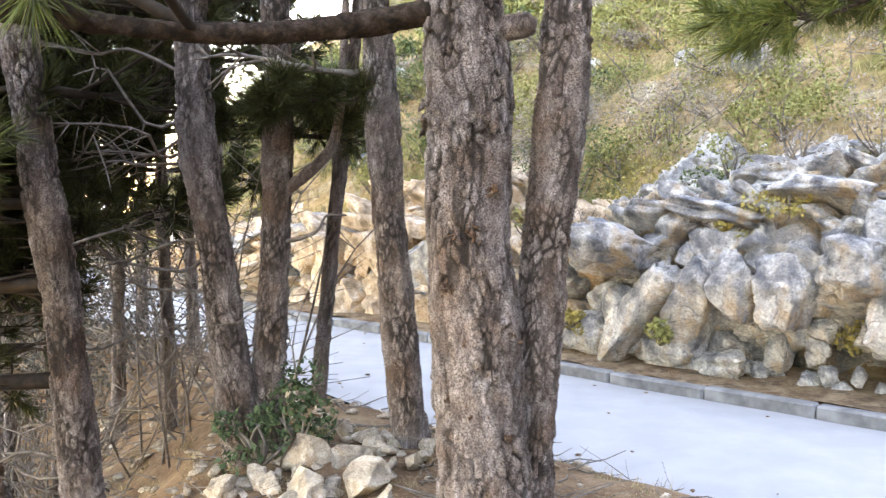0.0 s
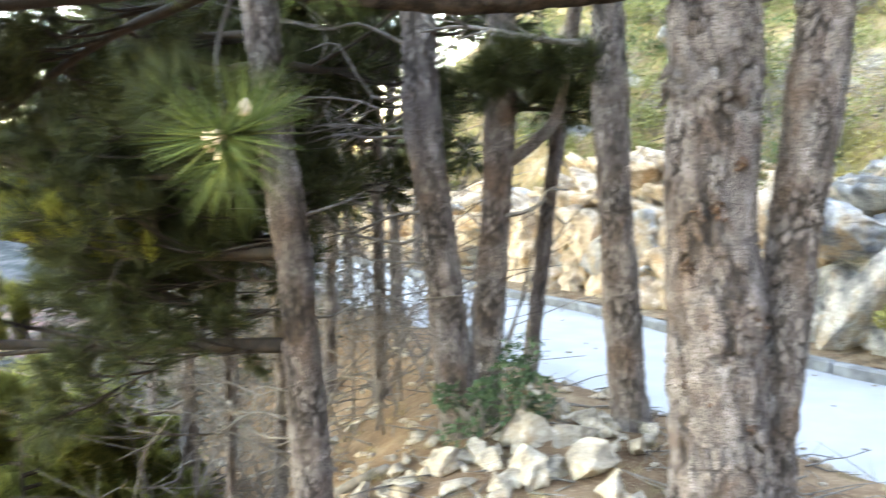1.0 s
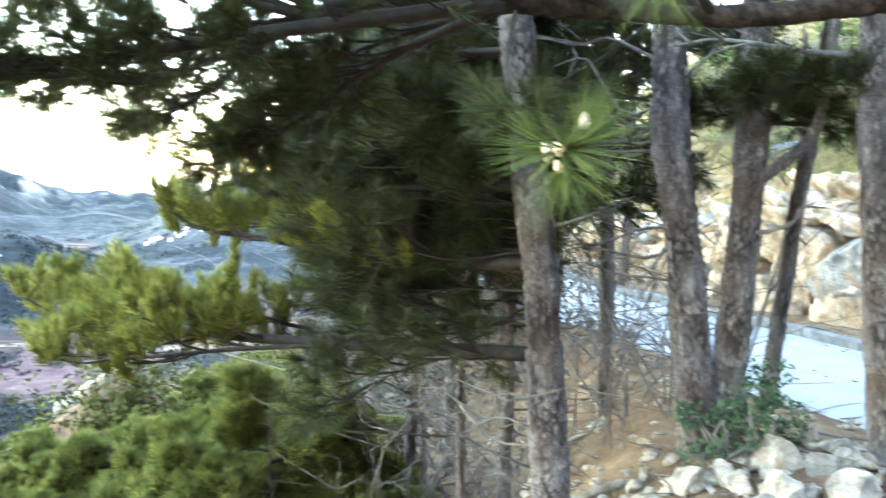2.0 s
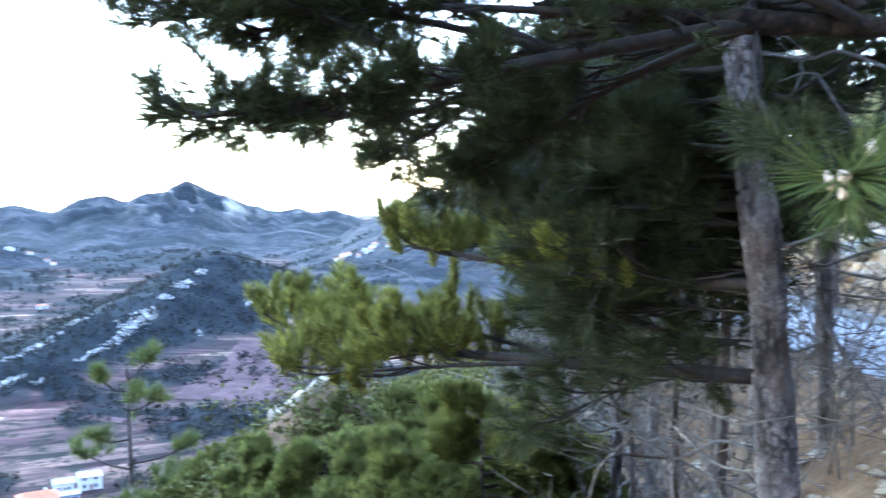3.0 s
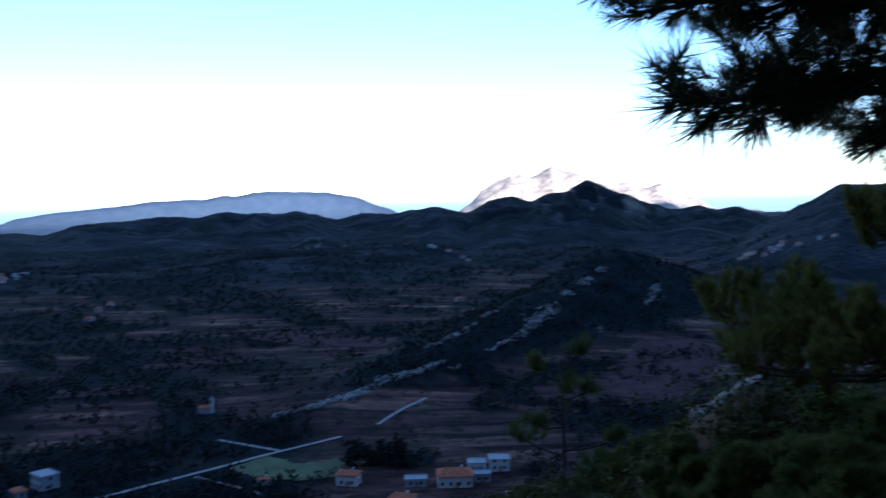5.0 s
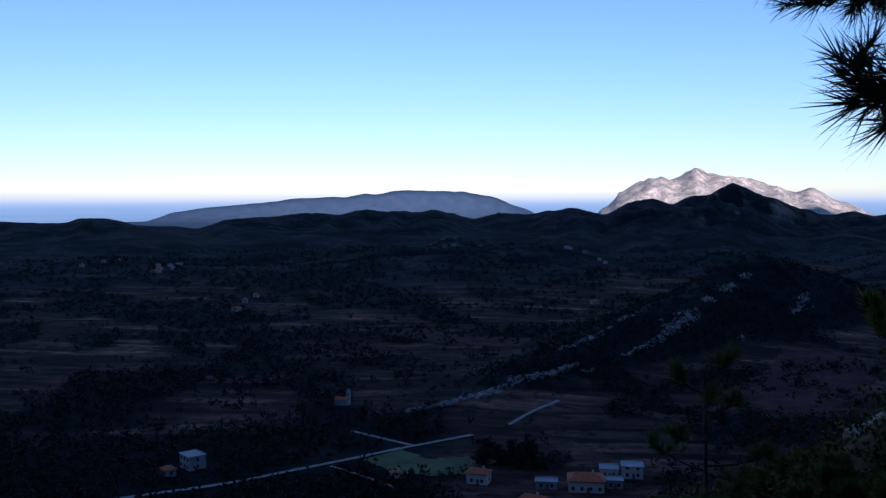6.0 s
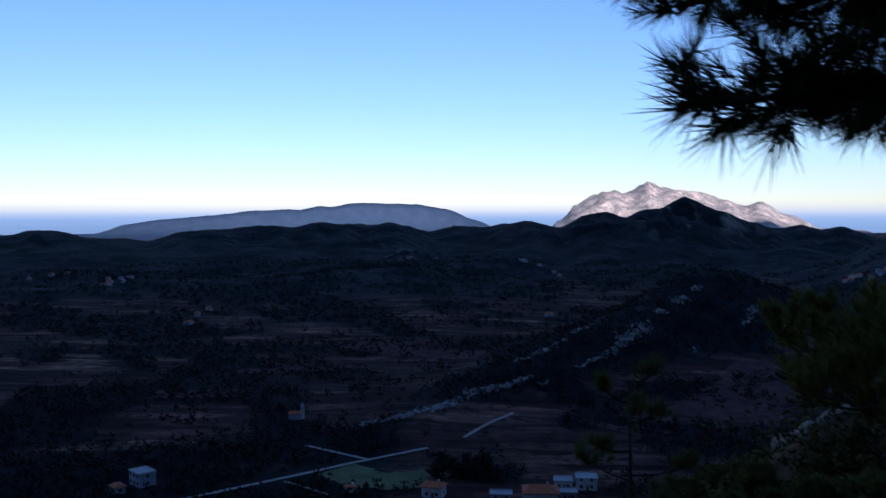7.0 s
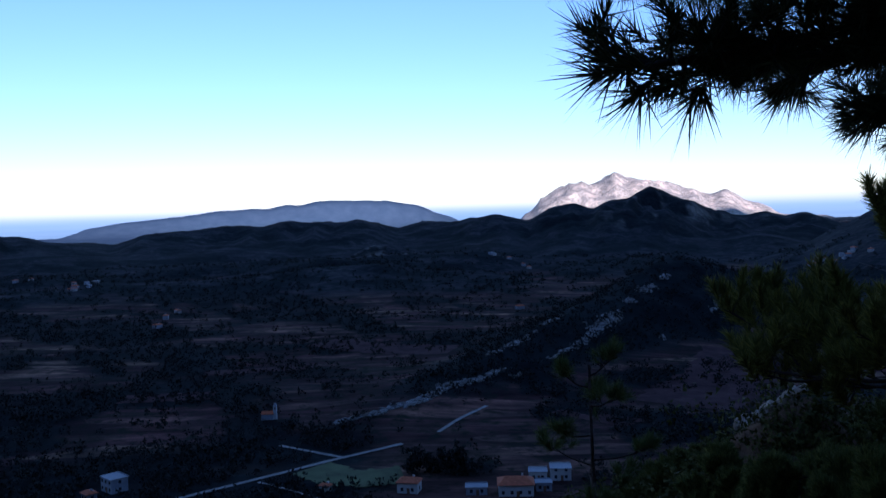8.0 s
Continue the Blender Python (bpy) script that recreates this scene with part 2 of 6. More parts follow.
def ground_material():
    """Land cover by the attribute 'cover' (rock, woods, field) and 'litter' over fine mottling."""
    m, n, l, b = material("land", 0.95)
    b.inputs["Specular IOR Level"].default_value = 0.03
    at = n.new("ShaderNodeAttribute")
    at.attribute_name = "cover"
    sep = n.new("ShaderNodeSeparateColor")
    l.new(at.outputs["Color"], sep.inputs[0])
    f1, _ = tex(n, l, 0.02, 8, 0.62)
    f2, _ = tex(n, l, 0.11, 6, 0.7)
    f3, _ = tex(n, l, 3.0, 8, 0.7)
    f4, _ = tex(n, l, 40.0, 5, 0.7)
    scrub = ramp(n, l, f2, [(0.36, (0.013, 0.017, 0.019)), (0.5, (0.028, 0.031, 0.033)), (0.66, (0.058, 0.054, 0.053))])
    # parcels of bare vines and ploughed soil in long strips
    tc, mp, vo = n.new("ShaderNodeTexCoord"), n.new("ShaderNodeMapping"), n.new("ShaderNodeTexVoronoi")
    mp.vector_type = "TEXTURE"
    mp.inputs["Rotation"].default_value = (0, 0, radians(62))
    mp.inputs["Scale"].default_value = (80, 15, 100000)
    vo.inputs["Scale"].default_value = 1.0
    l.new(tc.outputs["Object"], mp.inputs[0])
    l.new(mp.outputs[0], vo.inputs["Vector"])
    sx = n.new("ShaderNodeSeparateColor")
    l.new(vo.outputs["Color"], sx.inputs[0])
    field = ramp(n, l, sx.outputs[0], [(0.0, (0.028, 0.016, 0.018)), (0.35, (0.066, 0.035, 0.035)), (0.6, (0.026, 0.024, 0.020)), (0.8, (0.085, 0.050, 0.045)), (1.0, (0.14, 0.095, 0.07))])
    st = n.new("ShaderNodeTexNoise")
    st.inputs["Scale"].default_value, st.inputs["Detail"].default_value, st.inputs["Roughness"].default_value = 1.3, 7, 0.7
    l.new(mp.outputs[0], st.inputs["Vector"])
    field = mix(n, l, 1.0, field, ramp(n, l, st.outputs["Fac"], [(0.34, (0.35, 0.38, 0.42)), (0.5, (1.0, 0.95, 0.9)), (0.68, (2.6, 2.3, 2.0))]), "MULTIPLY")
    field = mix(n, l, ramp(n, l, f2, [(0.5, (0, 0, 0)), (0.62, (0.9, 0.9, 0.9))]), field, (0.014, 0.018, 0.012))
    # woods tinted blue: the haze over the distant ridges is put into the colour
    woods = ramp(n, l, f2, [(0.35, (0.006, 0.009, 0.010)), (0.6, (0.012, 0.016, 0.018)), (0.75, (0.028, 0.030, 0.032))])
    rock = ramp(n, l, f2, [(0.3, (0.19, 0.17, 0.135)), (0.5, (0.45, 0.41, 0.34)), (0.7, (0.70, 0.645, 0.55))])
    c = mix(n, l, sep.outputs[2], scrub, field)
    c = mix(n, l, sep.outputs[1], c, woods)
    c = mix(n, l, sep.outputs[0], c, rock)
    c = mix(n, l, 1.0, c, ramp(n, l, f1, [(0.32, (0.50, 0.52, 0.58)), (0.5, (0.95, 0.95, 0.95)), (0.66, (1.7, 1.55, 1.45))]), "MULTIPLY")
    # needles, soil and grit underfoot
    li = n.new("ShaderNodeAttribute")
    li.attribute_name = "litter"
    soil = ramp(n, l, f3, [(0.3, (0.05, 0.028, 0.017)), (0.5, (0.115, 0.068, 0.042)), (0.7, (0.20, 0.135, 0.085))])
    soil = mix(n, l, ramp(n, l, f4, [(0.52, (0, 0, 0)), (0.7, (0.8, 0.8, 0.8))]), soil, (0.25, 0.18, 0.12))
    c = mix(n, l, li.outputs["Fac"], c, soil)
    ba = n.new("ShaderNodeAttribute")
    ba.attribute_name = "bare"
    f5, _ = tex(n, l, 0.9, 7, 0.7)
    dry = ramp(n, l, f5, [(0.3, (0.05, 0.06, 0.022)), (0.44, (0.13, 0.11, 0.045)), (0.54, (0.20, 0.135, 0.075)), (0.64, (0.20, 0.165, 0.115)), (0.74, (0.42, 0.36, 0.28))])
    f6, _ = tex(n, l, 7.0, 6, 0.75)
    dry = mix(n, l, 1.0, dry, ramp(n, l, f6, [(0.3, (0.4, 0.38, 0.34)), (0.5, (0.95, 0.92, 0.88)), (0.7, (1.5, 1.45, 1.35))]), "MULTIPLY")
    c = mix(n, l, ba.outputs["Fac"], c, dry)
    # blue-grey distance haze is put into the far island's colour
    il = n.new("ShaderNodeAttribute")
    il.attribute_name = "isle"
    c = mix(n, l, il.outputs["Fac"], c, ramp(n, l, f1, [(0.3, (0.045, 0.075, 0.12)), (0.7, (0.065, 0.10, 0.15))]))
    l.new(c, b.inputs["Base Color"])
    bump(n, l, b, f3, 0.6, 0.08)
    return m


BARK = bark_material()
TWIG = twig_material("dead_wood", (0.05, 0.042, 0.036), (0.15, 0.128, 0.112))
# limbs far darker than the trunks: shade under the canopy is put into the colour
LIMB = twig_material("limb_bark_in_shade", (0.013, 0.009, 0.0065), (0.034, 0.023, 0.016))
LIMB_BARK = stone_material("rough_limb_in_shade", (0.010, 0.007, 0.005), (0.030, 0.020, 0.014), (0.075, 0.052, 0.040), (0.022, 0.013, 0.009), 16.0, 0.8)
# dark needles: the shade inside the crowns is put into the colour
NEEDLE = needle_material("shaded_pine_needles", (0.014, 0.019, 0.008), (0.032, 0.037, 0.013), (0.070, 0.072, 0.024))
# young needles, lightened in colour for the sky light on the open slope
NEEDLE_YOUNG = needle_material("young_needles_lit", (0.022, 0.031, 0.009), (0.095, 0.108, 0.027), (0.25, 0.235, 0.065))
STONE = stone_material("pale_limestone", (0.19, 0.145, 0.11), (0.36, 0.295, 0.23), (0.54, 0.475, 0.40), (0.28, 0.175, 0.10), 8.0, 0.35)
CLIFF = stone_material("weathered_limestone", (0.11, 0.115, 0.125), (0.30, 0.295, 0.29), (0.64, 0.61, 0.565), (0.38, 0.25, 0.14), 3.0, 0.6)
CLIFF_WARM = stone_material("ochre_limestone", (0.25, 0.165, 0.10), (0.48, 0.36, 0.26), (0.72, 0.60, 0.49), (0.46, 0.26, 0.12), 3.0, 0.5)
LAND = ground_material()
SOIL = stone_material("litter_soil", (0.10, 0.06, 0.035), (0.20, 0.13, 0.08), (0.30, 0.22, 0.15), (0.16, 0.085, 0.045), 6.0)
# lit copy of the pine needles, the open sky's light put into the colour
NEEDLE_LIT = needle_material("sky_lit_needles", (0.036, 0.043, 0.010), (0.13, 0.13, 0.026), (0.32, 0.28, 0.065))
NEEDLE_ROSE = needle_material("green_needles", (0.026, 0.045, 0.013), (0.072, 0.094, 0.024), (0.19, 0.185, 0.055))
SCAR = twig_material("rusty_bark", (0.028, 0.015, 0.010), (0.11, 0.06, 0.038))
BUD = plain("bud", (0.50, 0.35, 0.25), 0.6, 0.3, 80.0)
LEAF = leaf_material("shrub_leaf", (0.018, 0.035, 0.018), (0.05, 0.08, 0.04))
LEAF_HILL = leaf_material("hill_shrub_leaf", (0.085, 0.095, 0.03), (0.24, 0.225, 0.09))
LEAF_DRY = leaf_material("dry_shrub_leaf", (0.12, 0.098, 0.082), (0.27, 0.23, 0.20))
ROAD = plain("pale_asphalt", (0.20, 0.20, 0.205), 0.85, 0.09, 2.2)
KERB = plain("kerb_concrete", (0.12, 0.12, 0.122), 0.9, 0.45, 5.0)

# ---- the land ----
EYE_Z = 1.85
FLOOR_Z = -106.0


def bumps(a, rows, base):
    """A skyline drawn softly through summits and saddles: (heading, height angle)."""
    at = np.array([p[0] for p in rows], float)
    top = np.array([p[1] for p in rows], float)
    at = np.concatenate([[at[0] - 4], at, [at[-1] + 4]])
    top = np.concatenate([[base], top, [base]])
    i = np.clip(np.searchsorted(at, a) - 1, 0, len(at) - 2)
    k = np.clip((a - at[i]) / (at[i + 1] - at[i]), 0, 1)
    k = 0.45 * k + 0.55 * k * k * (3 - 2 * k)
    return np.where((a < at[0]) | (a > at[-1]), base, top[i] + (top[i + 1] - top[i]) * k)


# summits and saddles of the ranges round the valley, set to fit the camera's view
RIDGE = [(36, -1.8), (38.5, -1.7), (40.2, -1.52), (42.2, -0.85), (43.3, -1.03), (44.4, -0.74), (45.9, -1.0), (47.0, -0.66), (49.0, 0.1), (51.05, 0.98), (52.5, 0.22), (53.3, 0.22),
         (54.65, -0.32), (55.8, 0.04), (57.0, -0.2), (58.6, -1.0), (60.6, -0.55), (62.2, -0.72), (63.5, -0.92), (64.9, -0.81), (66.9, -1.22), (68.1, -0.88), (69.3, -0.62), (70.6, -0.82),
         (72, -0.73), (73.6, -0.58), (75.4, -0.9), (76.5, -0.77), (79.9, -1.05), (82, -1.15), (84.1, -1.85), (85.3, -1.68), (87.1, -1.55), (89.1, -1.05), (90.5, -1.0), (91.7, -1.3), (94.2, -1.23), (101, -1.1)]
FOOTHILLS = [(38, -3.4), (41.5, -2.6), (44.8, -1.95), (47.0, -2.35), (49.5, -2.1), (52.0, -2.7), (56, -2.2), (58.5, -2.9), (61.5, -2.35), (64.5, -3.0), (72, -2.7), (77, -2.2), (82, -2.6), (88, -2.3), (95, -2.5)]
MASSIF = [(43.2, -0.92), (45.0, -0.21), (46.6, 0.61), (47.5, 0.38), (48.9, 0.79), (50.4, 1.2), (52.0, 1.37), (53.1, 1.83), (54.7, 1.14), (55.3, 1.32), (56.7, 0.94), (57.6, 0.45), (58.4, -0.43), (59.3, -1.0)]
ISLAND = [(62.5, -1.0), (63.7, -0.52), (65.8, 0.22), (67.6, 0.54), (71.5, 0.62), (73, 0.36), (73.7, 0.42), (74.9, 0.2), (77.5, 0.16), (80.6, -0.19), (83.3, -0.44), (85, -0.68), (87, -1.25)]
HOG_A, HOG_B = np.array((-428.0, 152.0)), np.array((-722.0, 618.0))


def road_edge(s):
    """Distance of the far kerb from the viewpoint's line along the road; the road bends away behind the trees."""
    return 7.25 + 0.55 * sm(5, 9, s) + 0.01 * np.maximum(s - 9, 0) ** 2 + 0.012 * np.maximum(-s - 3, 0) ** 2


def land(x, y, fine=True):
    """Height and cover (rock, woods, field, litter) of the ground."""
    x, y = np.asarray(x, float), np.asarray(y, float)
    r = np.hypot(x, y) + 1e-6
    a = np.degrees(np.arctan2(-x, y))
    s, n = (y - x) * 0.70711, (x + y) * 0.70711
    m = n - road_edge(s)
    # beyond the kerb: verge, cut rock face, hillside
    high = 1 - sm(30, 110, s)
    rough = fbm(x * 0.35, y * 0.35, 4) if fine else 0
    hill = 0.12 + (2.35 - 0.5 * sm(4, 9, s)) * sm(1.4, 3.3, m) + np.minimum(np.maximum(m - 3.0, 0) * 0.74, 130) * high + 0.35 * rough * sm(2.0, 5.0, m)
    # the valley side: bank with trees, slope with scrub, steep drop
    d = -0.985 * x - 0.174 * y
    bank = 0.42 * sm(-2.3, -3.8, m) + 0.10 * rough * sm(-2.4, -3.8, m)
    drop = 0.35 * np.logaddexp(0, (d - 1.6) * 2) / 2 + 0.42 * np.logaddexp(0, (d - 24) * 0.3) / 0.3
    drop = drop + np.minimum(0.7 * np.logaddexp(0, (d - 0.5) * 5) / 5, 1.15 + 0.1 * rough) * sm(2.3, 3.5, y)
    hill = np.where(m < 0.7, -0.08 + 0.2 * sm(0.35, 0.7, m), hill)
    near = np.where(m > 0, hill, np.where(m > -2.35, -0.08, bank - drop * sm(-2.3, -4.3, m) + 0.5 * rough * sm(6, 25, r)))
    # ground raised to carry the rock ledge, which is placed to fit the camera's view
    su, sd = (x + 9.65) * 0.788 + (y - 9.10) * 0.616, np.hypot(x + 9.65, y - 9.10)
    near = np.where((m < -3) & (sd < 4), np.maximum(near, -1.10 + 0.62 * np.clip(su, -0.55, 0.5) - 1.1 * np.maximum(sd - 0.4, 0) ** 1.3), near)
    # the valley and what stands round it
    far = FLOOR_Z + 1.2 * fbm(x / 160, y / 160, 3)
    ab = HOG_B - HOG_A
    k = ((x - HOG_A[0]) * ab[0] + (y - HOG_A[1]) * ab[1]) / ab.dot(ab)
    off = ((x - HOG_A[0]) * ab[1] - (y - HOG_A[1]) * ab[0]) / np.sqrt(ab.dot(ab))
    crest = np.where(k < 1, 3 + 48 * np.clip(k, 0, 1) ** 1.35, 51 - 120 * (k - 1)) * sm(-0.06, 0.05, k)
    wide = np.where(off > 0, 34 + 62 * np.clip(k, 0, 1), 26 + 40 * np.clip(k, 0, 1))
    hog = np.maximum(crest, 0) * np.exp(-(off / wide) ** 2) * (1 + 0.10 * fbm(x / 40, y / 40, 3))
    mott = fbm(x / 240, y / 240, 5)
    tan = lambda e: np.tan(np.radians(e))
    rr = 2700 + 200 * vn(a / 6, a * 0 + 3.0)
    top = EYE_Z + rr * tan((bumps(a, RIDGE, -1.8) + 0.02 * vn(a * 1.3, a * 0 + 8) + 0.025 * vn(a * 5, a * 0))) - FLOOR_Z
    ridge = top * np.where(r < rr, np.exp(-((r - rr) / 620) ** 2), np.exp(-((r - rr) / 500) ** 2)) * (1 + (0.14 * mott + 0.20 * ridged(a * 0.5 + 0.0006 * r, r / 800, 3) + 0.14 * ridged(x / 170, y / 170, 4) - 0.20) * sm(10, 330, np.abs(r - rr)))
    spur = np.maximum(EYE_Z + 1650 * tan(bumps(a, [(24, 1.6), (30, 1.2), (34.5, 0.35), (36.5, 0.42), (38.4, -0.7), (40.2, -1.6), (42.5, -2.9)], -4.0)) - FLOOR_Z, 0) * np.exp(-((r - 1650) / 420) ** 2) * (1 + 0.1 * mott)
    front = np.maximum(EYE_Z + 2050 * tan(bumps(a, FOOTHILLS, -4.0)) - FLOOR_Z, 0) * np.exp(-((r - 2050) / 260) ** 2) * (1 + 0.10 * mott + (0.16 * ridged(x / 150, y / 150, 4) - 0.1) * sm(5, 150, np.abs(r - 2050)))
    knoll = 38 * np.exp(-((a - 67.6) / 2.6) ** 2 - ((r - 1720) / 120) ** 2) * (1 + 0.2 * mott)
    foot = 16 * np.exp(-((r - 1500) / 300) ** 2) * (1 + mott) * sm(44, 50, a)
    mr = 4250.0
    big = (EYE_Z + mr * tan((bumps(a, MASSIF, -1.2) + 0.05 * vn(a * 2.3, a * 0 + 2) + 0.05 * vn(a * 5.5, a * 0 + 1))) - FLOOR_Z) * np.exp(-((r - mr) / 480) ** 2)
    massif = big * (1 + (0.30 * ridged(x / 260, y / 260, 5) - 0.22) * sm(10, 300, np.abs(r - mr)) + 0.02 * ridged(x / 120, y / 120, 3)) * (a > 36) * (a < 66)
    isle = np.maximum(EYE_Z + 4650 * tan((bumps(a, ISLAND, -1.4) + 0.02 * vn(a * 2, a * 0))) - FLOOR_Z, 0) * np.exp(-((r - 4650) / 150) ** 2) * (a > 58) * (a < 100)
    # unseen mountain added behind the viewpoint, its height chosen to shade the valley
    q = 0.966 * x - 0.259 * y
    back = 1160 * np.clip((q - 60) / 1100, 0, 1) ** 0.9 * (1 + 0.08 * mott)
    far = far + np.maximum.reduce([hog, ridge, front, spur, knoll, foot, massif, isle]) + back
    w = 6.0
    z = np.where(r < 45, near, np.logaddexp(near / w, far / w) * w)
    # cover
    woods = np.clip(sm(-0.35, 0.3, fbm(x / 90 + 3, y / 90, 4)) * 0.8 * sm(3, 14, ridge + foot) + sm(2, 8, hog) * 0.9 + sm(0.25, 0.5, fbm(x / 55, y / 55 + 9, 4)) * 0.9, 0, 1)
    rock = 0.22 * sm(-0.1, 0.5, fbm(x / 22, y / 22, 4)) * sm(5, 20, knoll)
    rock = np.maximum(rock, 0.95 * sm(10, 40, massif - ridge))
    rock = np.maximum(rock, 0.26 * sm(0.15, 0.7, fbm(a * 1.4 + 2, r / 220, 4)) * sm(40, 80, ridge) * sm(60, 160, rr - r) * (0.12 + 0.85 * sm(54.5, 52.5, a)))
    field = sm(8, 2, ridge + foot + hog + spur + knoll + front) * sm(140, 200, r)
    woods = woods * (1 - sm(10, 40, massif - ridge))
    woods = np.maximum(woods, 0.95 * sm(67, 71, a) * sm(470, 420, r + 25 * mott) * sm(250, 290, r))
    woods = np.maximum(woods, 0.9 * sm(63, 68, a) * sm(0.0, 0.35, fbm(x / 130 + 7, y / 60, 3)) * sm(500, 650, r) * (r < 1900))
    litter = np.where(r < 60, sm(-2.2, -2.5, m) * (1 - 0.75 * sm(7, 16, d + 3 * rough)) + (m > 0) * (m < 1.3) * 1.0 + 0.0, 0)
    bare = np.where((r < 160) & (m > 1.2), 1.0, 0.0)
    return z, rock, woods, field, np.clip(litter, 0, 1), isle, bare


def ground_z(x, y):
    return float(land(np.array([x]), np.array([y]))[0][0])


def build_ground():
    azs = np.radians(np.concatenate([np.arange(-48, 104, 0.25), np.arange(104, 312, 3.0)]))
    rs = np.concatenate([[0.0], np.geomspace(0.5, 250, 240)[:-1], np.geomspace(250, 4880, 235)])
    A, R = np.meshgrid(azs, rs)
    x, y = -R * np.sin(A), R * np.cos(A)
    z, rock, woods, field, litter, isle, bare = land(x.ravel(), y.ravel())
    cols = len(azs)
    i = np.arange(len(rs) - 1)[:, None] * cols
    j = np.arange(cols)[None]
    k = (j + 1) % cols
    faces = np.stack([(i + j), (i + cols + j), (i + cols + k), (i + k)], axis=-1).reshape(-1, 4)
    me = mesh_of("ground", np.stack([x.ravel(), y.ravel(), z], axis=1), faces, LAND)
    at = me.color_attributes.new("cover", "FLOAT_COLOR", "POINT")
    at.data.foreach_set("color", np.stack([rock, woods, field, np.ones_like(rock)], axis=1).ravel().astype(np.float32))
    li = me.attributes.new("litter", "FLOAT", "POINT")
    li.data.foreach_set("value", litter.astype(np.float32))
    # far ground beyond the ridge takes the island's hazy blue as well
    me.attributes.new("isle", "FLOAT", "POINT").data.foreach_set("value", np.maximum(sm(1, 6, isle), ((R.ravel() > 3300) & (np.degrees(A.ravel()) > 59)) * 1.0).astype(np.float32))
    me.attributes.new("bare", "FLOAT", "POINT").data.foreach_set("value", bare.astype(np.float32))
    return tagged(new("ground", me), "wooded bank above a valley of bare fields and hills", "ground", kind="structure")


ground = build_ground()


def build_backdrop():
    """A glowing strip with the sea and its horizon haze painted on, beyond the last hills."""
    m = bpy.data.materials.new("painted_sea_haze")
    m.use_nodes = True
    n, l = m.node_tree.nodes, m.node_tree.links
    n.clear()
    tc, sp, mr = n.new("ShaderNodeTexCoord"), n.new("ShaderNodeSeparateXYZ"), n.new("ShaderNodeMapRange")
    l.new(tc.outputs["Object"], sp.inputs[0])
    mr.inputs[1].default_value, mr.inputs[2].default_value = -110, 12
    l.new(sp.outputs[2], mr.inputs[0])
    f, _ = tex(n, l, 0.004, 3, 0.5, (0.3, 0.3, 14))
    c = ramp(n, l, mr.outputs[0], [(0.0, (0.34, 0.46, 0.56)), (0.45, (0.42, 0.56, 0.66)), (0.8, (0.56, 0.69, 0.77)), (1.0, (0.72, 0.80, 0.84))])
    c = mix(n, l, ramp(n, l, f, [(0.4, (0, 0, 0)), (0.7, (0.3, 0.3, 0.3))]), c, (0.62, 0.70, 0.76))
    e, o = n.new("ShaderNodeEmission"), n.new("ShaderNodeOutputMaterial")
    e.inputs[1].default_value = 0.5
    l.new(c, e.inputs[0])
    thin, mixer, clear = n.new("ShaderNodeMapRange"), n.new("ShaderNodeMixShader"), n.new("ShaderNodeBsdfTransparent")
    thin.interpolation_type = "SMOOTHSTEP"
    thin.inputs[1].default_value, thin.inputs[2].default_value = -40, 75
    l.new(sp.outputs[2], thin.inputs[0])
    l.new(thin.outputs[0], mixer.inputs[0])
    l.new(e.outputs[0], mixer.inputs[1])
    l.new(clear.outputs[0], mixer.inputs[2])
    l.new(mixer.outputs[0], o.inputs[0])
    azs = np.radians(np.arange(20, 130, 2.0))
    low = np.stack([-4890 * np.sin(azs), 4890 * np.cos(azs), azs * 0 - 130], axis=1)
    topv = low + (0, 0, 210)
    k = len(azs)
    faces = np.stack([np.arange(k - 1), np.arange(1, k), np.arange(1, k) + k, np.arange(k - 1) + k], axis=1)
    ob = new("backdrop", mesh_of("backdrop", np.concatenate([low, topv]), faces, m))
    return tagged(ob, "glowing painted strip of hazy blue sea meeting the sky", "backdrop", kind="structure")


backdrop = build_backdrop()

# ---- road and kerb ----
def along(s, m):
    """Plan place from the distance along the road and the distance from its far edge."""
    n = road_edge(np.asarray(s, float)) + m
    return (n - s) * 0.70711, (n + s) * 0.70711


def build_road():
    ss = np.arange(-30, 60, 0.4)
    ms = np.array([-2.36, -2.2, -1.7, -1.2, -0.6, -0.1, 0.02])
    S, M = np.meshgrid(ss, ms)
    x, y = along(S.ravel(), M.ravel())
    z = 0.0 + 0.03 * (1 - ((M.ravel() + 1.17) / 1.2) ** 2) + 0.006 * fbm(x * 1.7, y * 1.7, 3)
    w = len(ss)
    i, j = np.meshgrid(np.arange(len(ms) - 1), np.arange(w - 1), indexing="ij")
    a = (i * w + j).ravel()
    faces = np.stack([a, a + 1, a + w + 1, a + w], axis=1)
    me = mesh_of("road", np.stack([x, y, z], axis=1), faces, ROAD)
    return tagged(new("road", me), "narrow pale asphalt road bending behind the trees", "road", kind="structure")


build_road()


def box_mesh(name, size, mat_, bevel=0.012):
    bm = bmesh.new()
    bmesh.ops.create_cube(bm, size=1.0)
    bmesh.ops.scale(bm, vec=size, verts=bm.verts)
    bmesh.ops.bevel(bm, geom=bm.edges[:], offset=bevel, segments=1, affect="EDGES")
    me = bpy.data.meshes.new(name)
    bm.to_mesh(me)
    bm.free()
    me.materials.append(mat_)
    return me


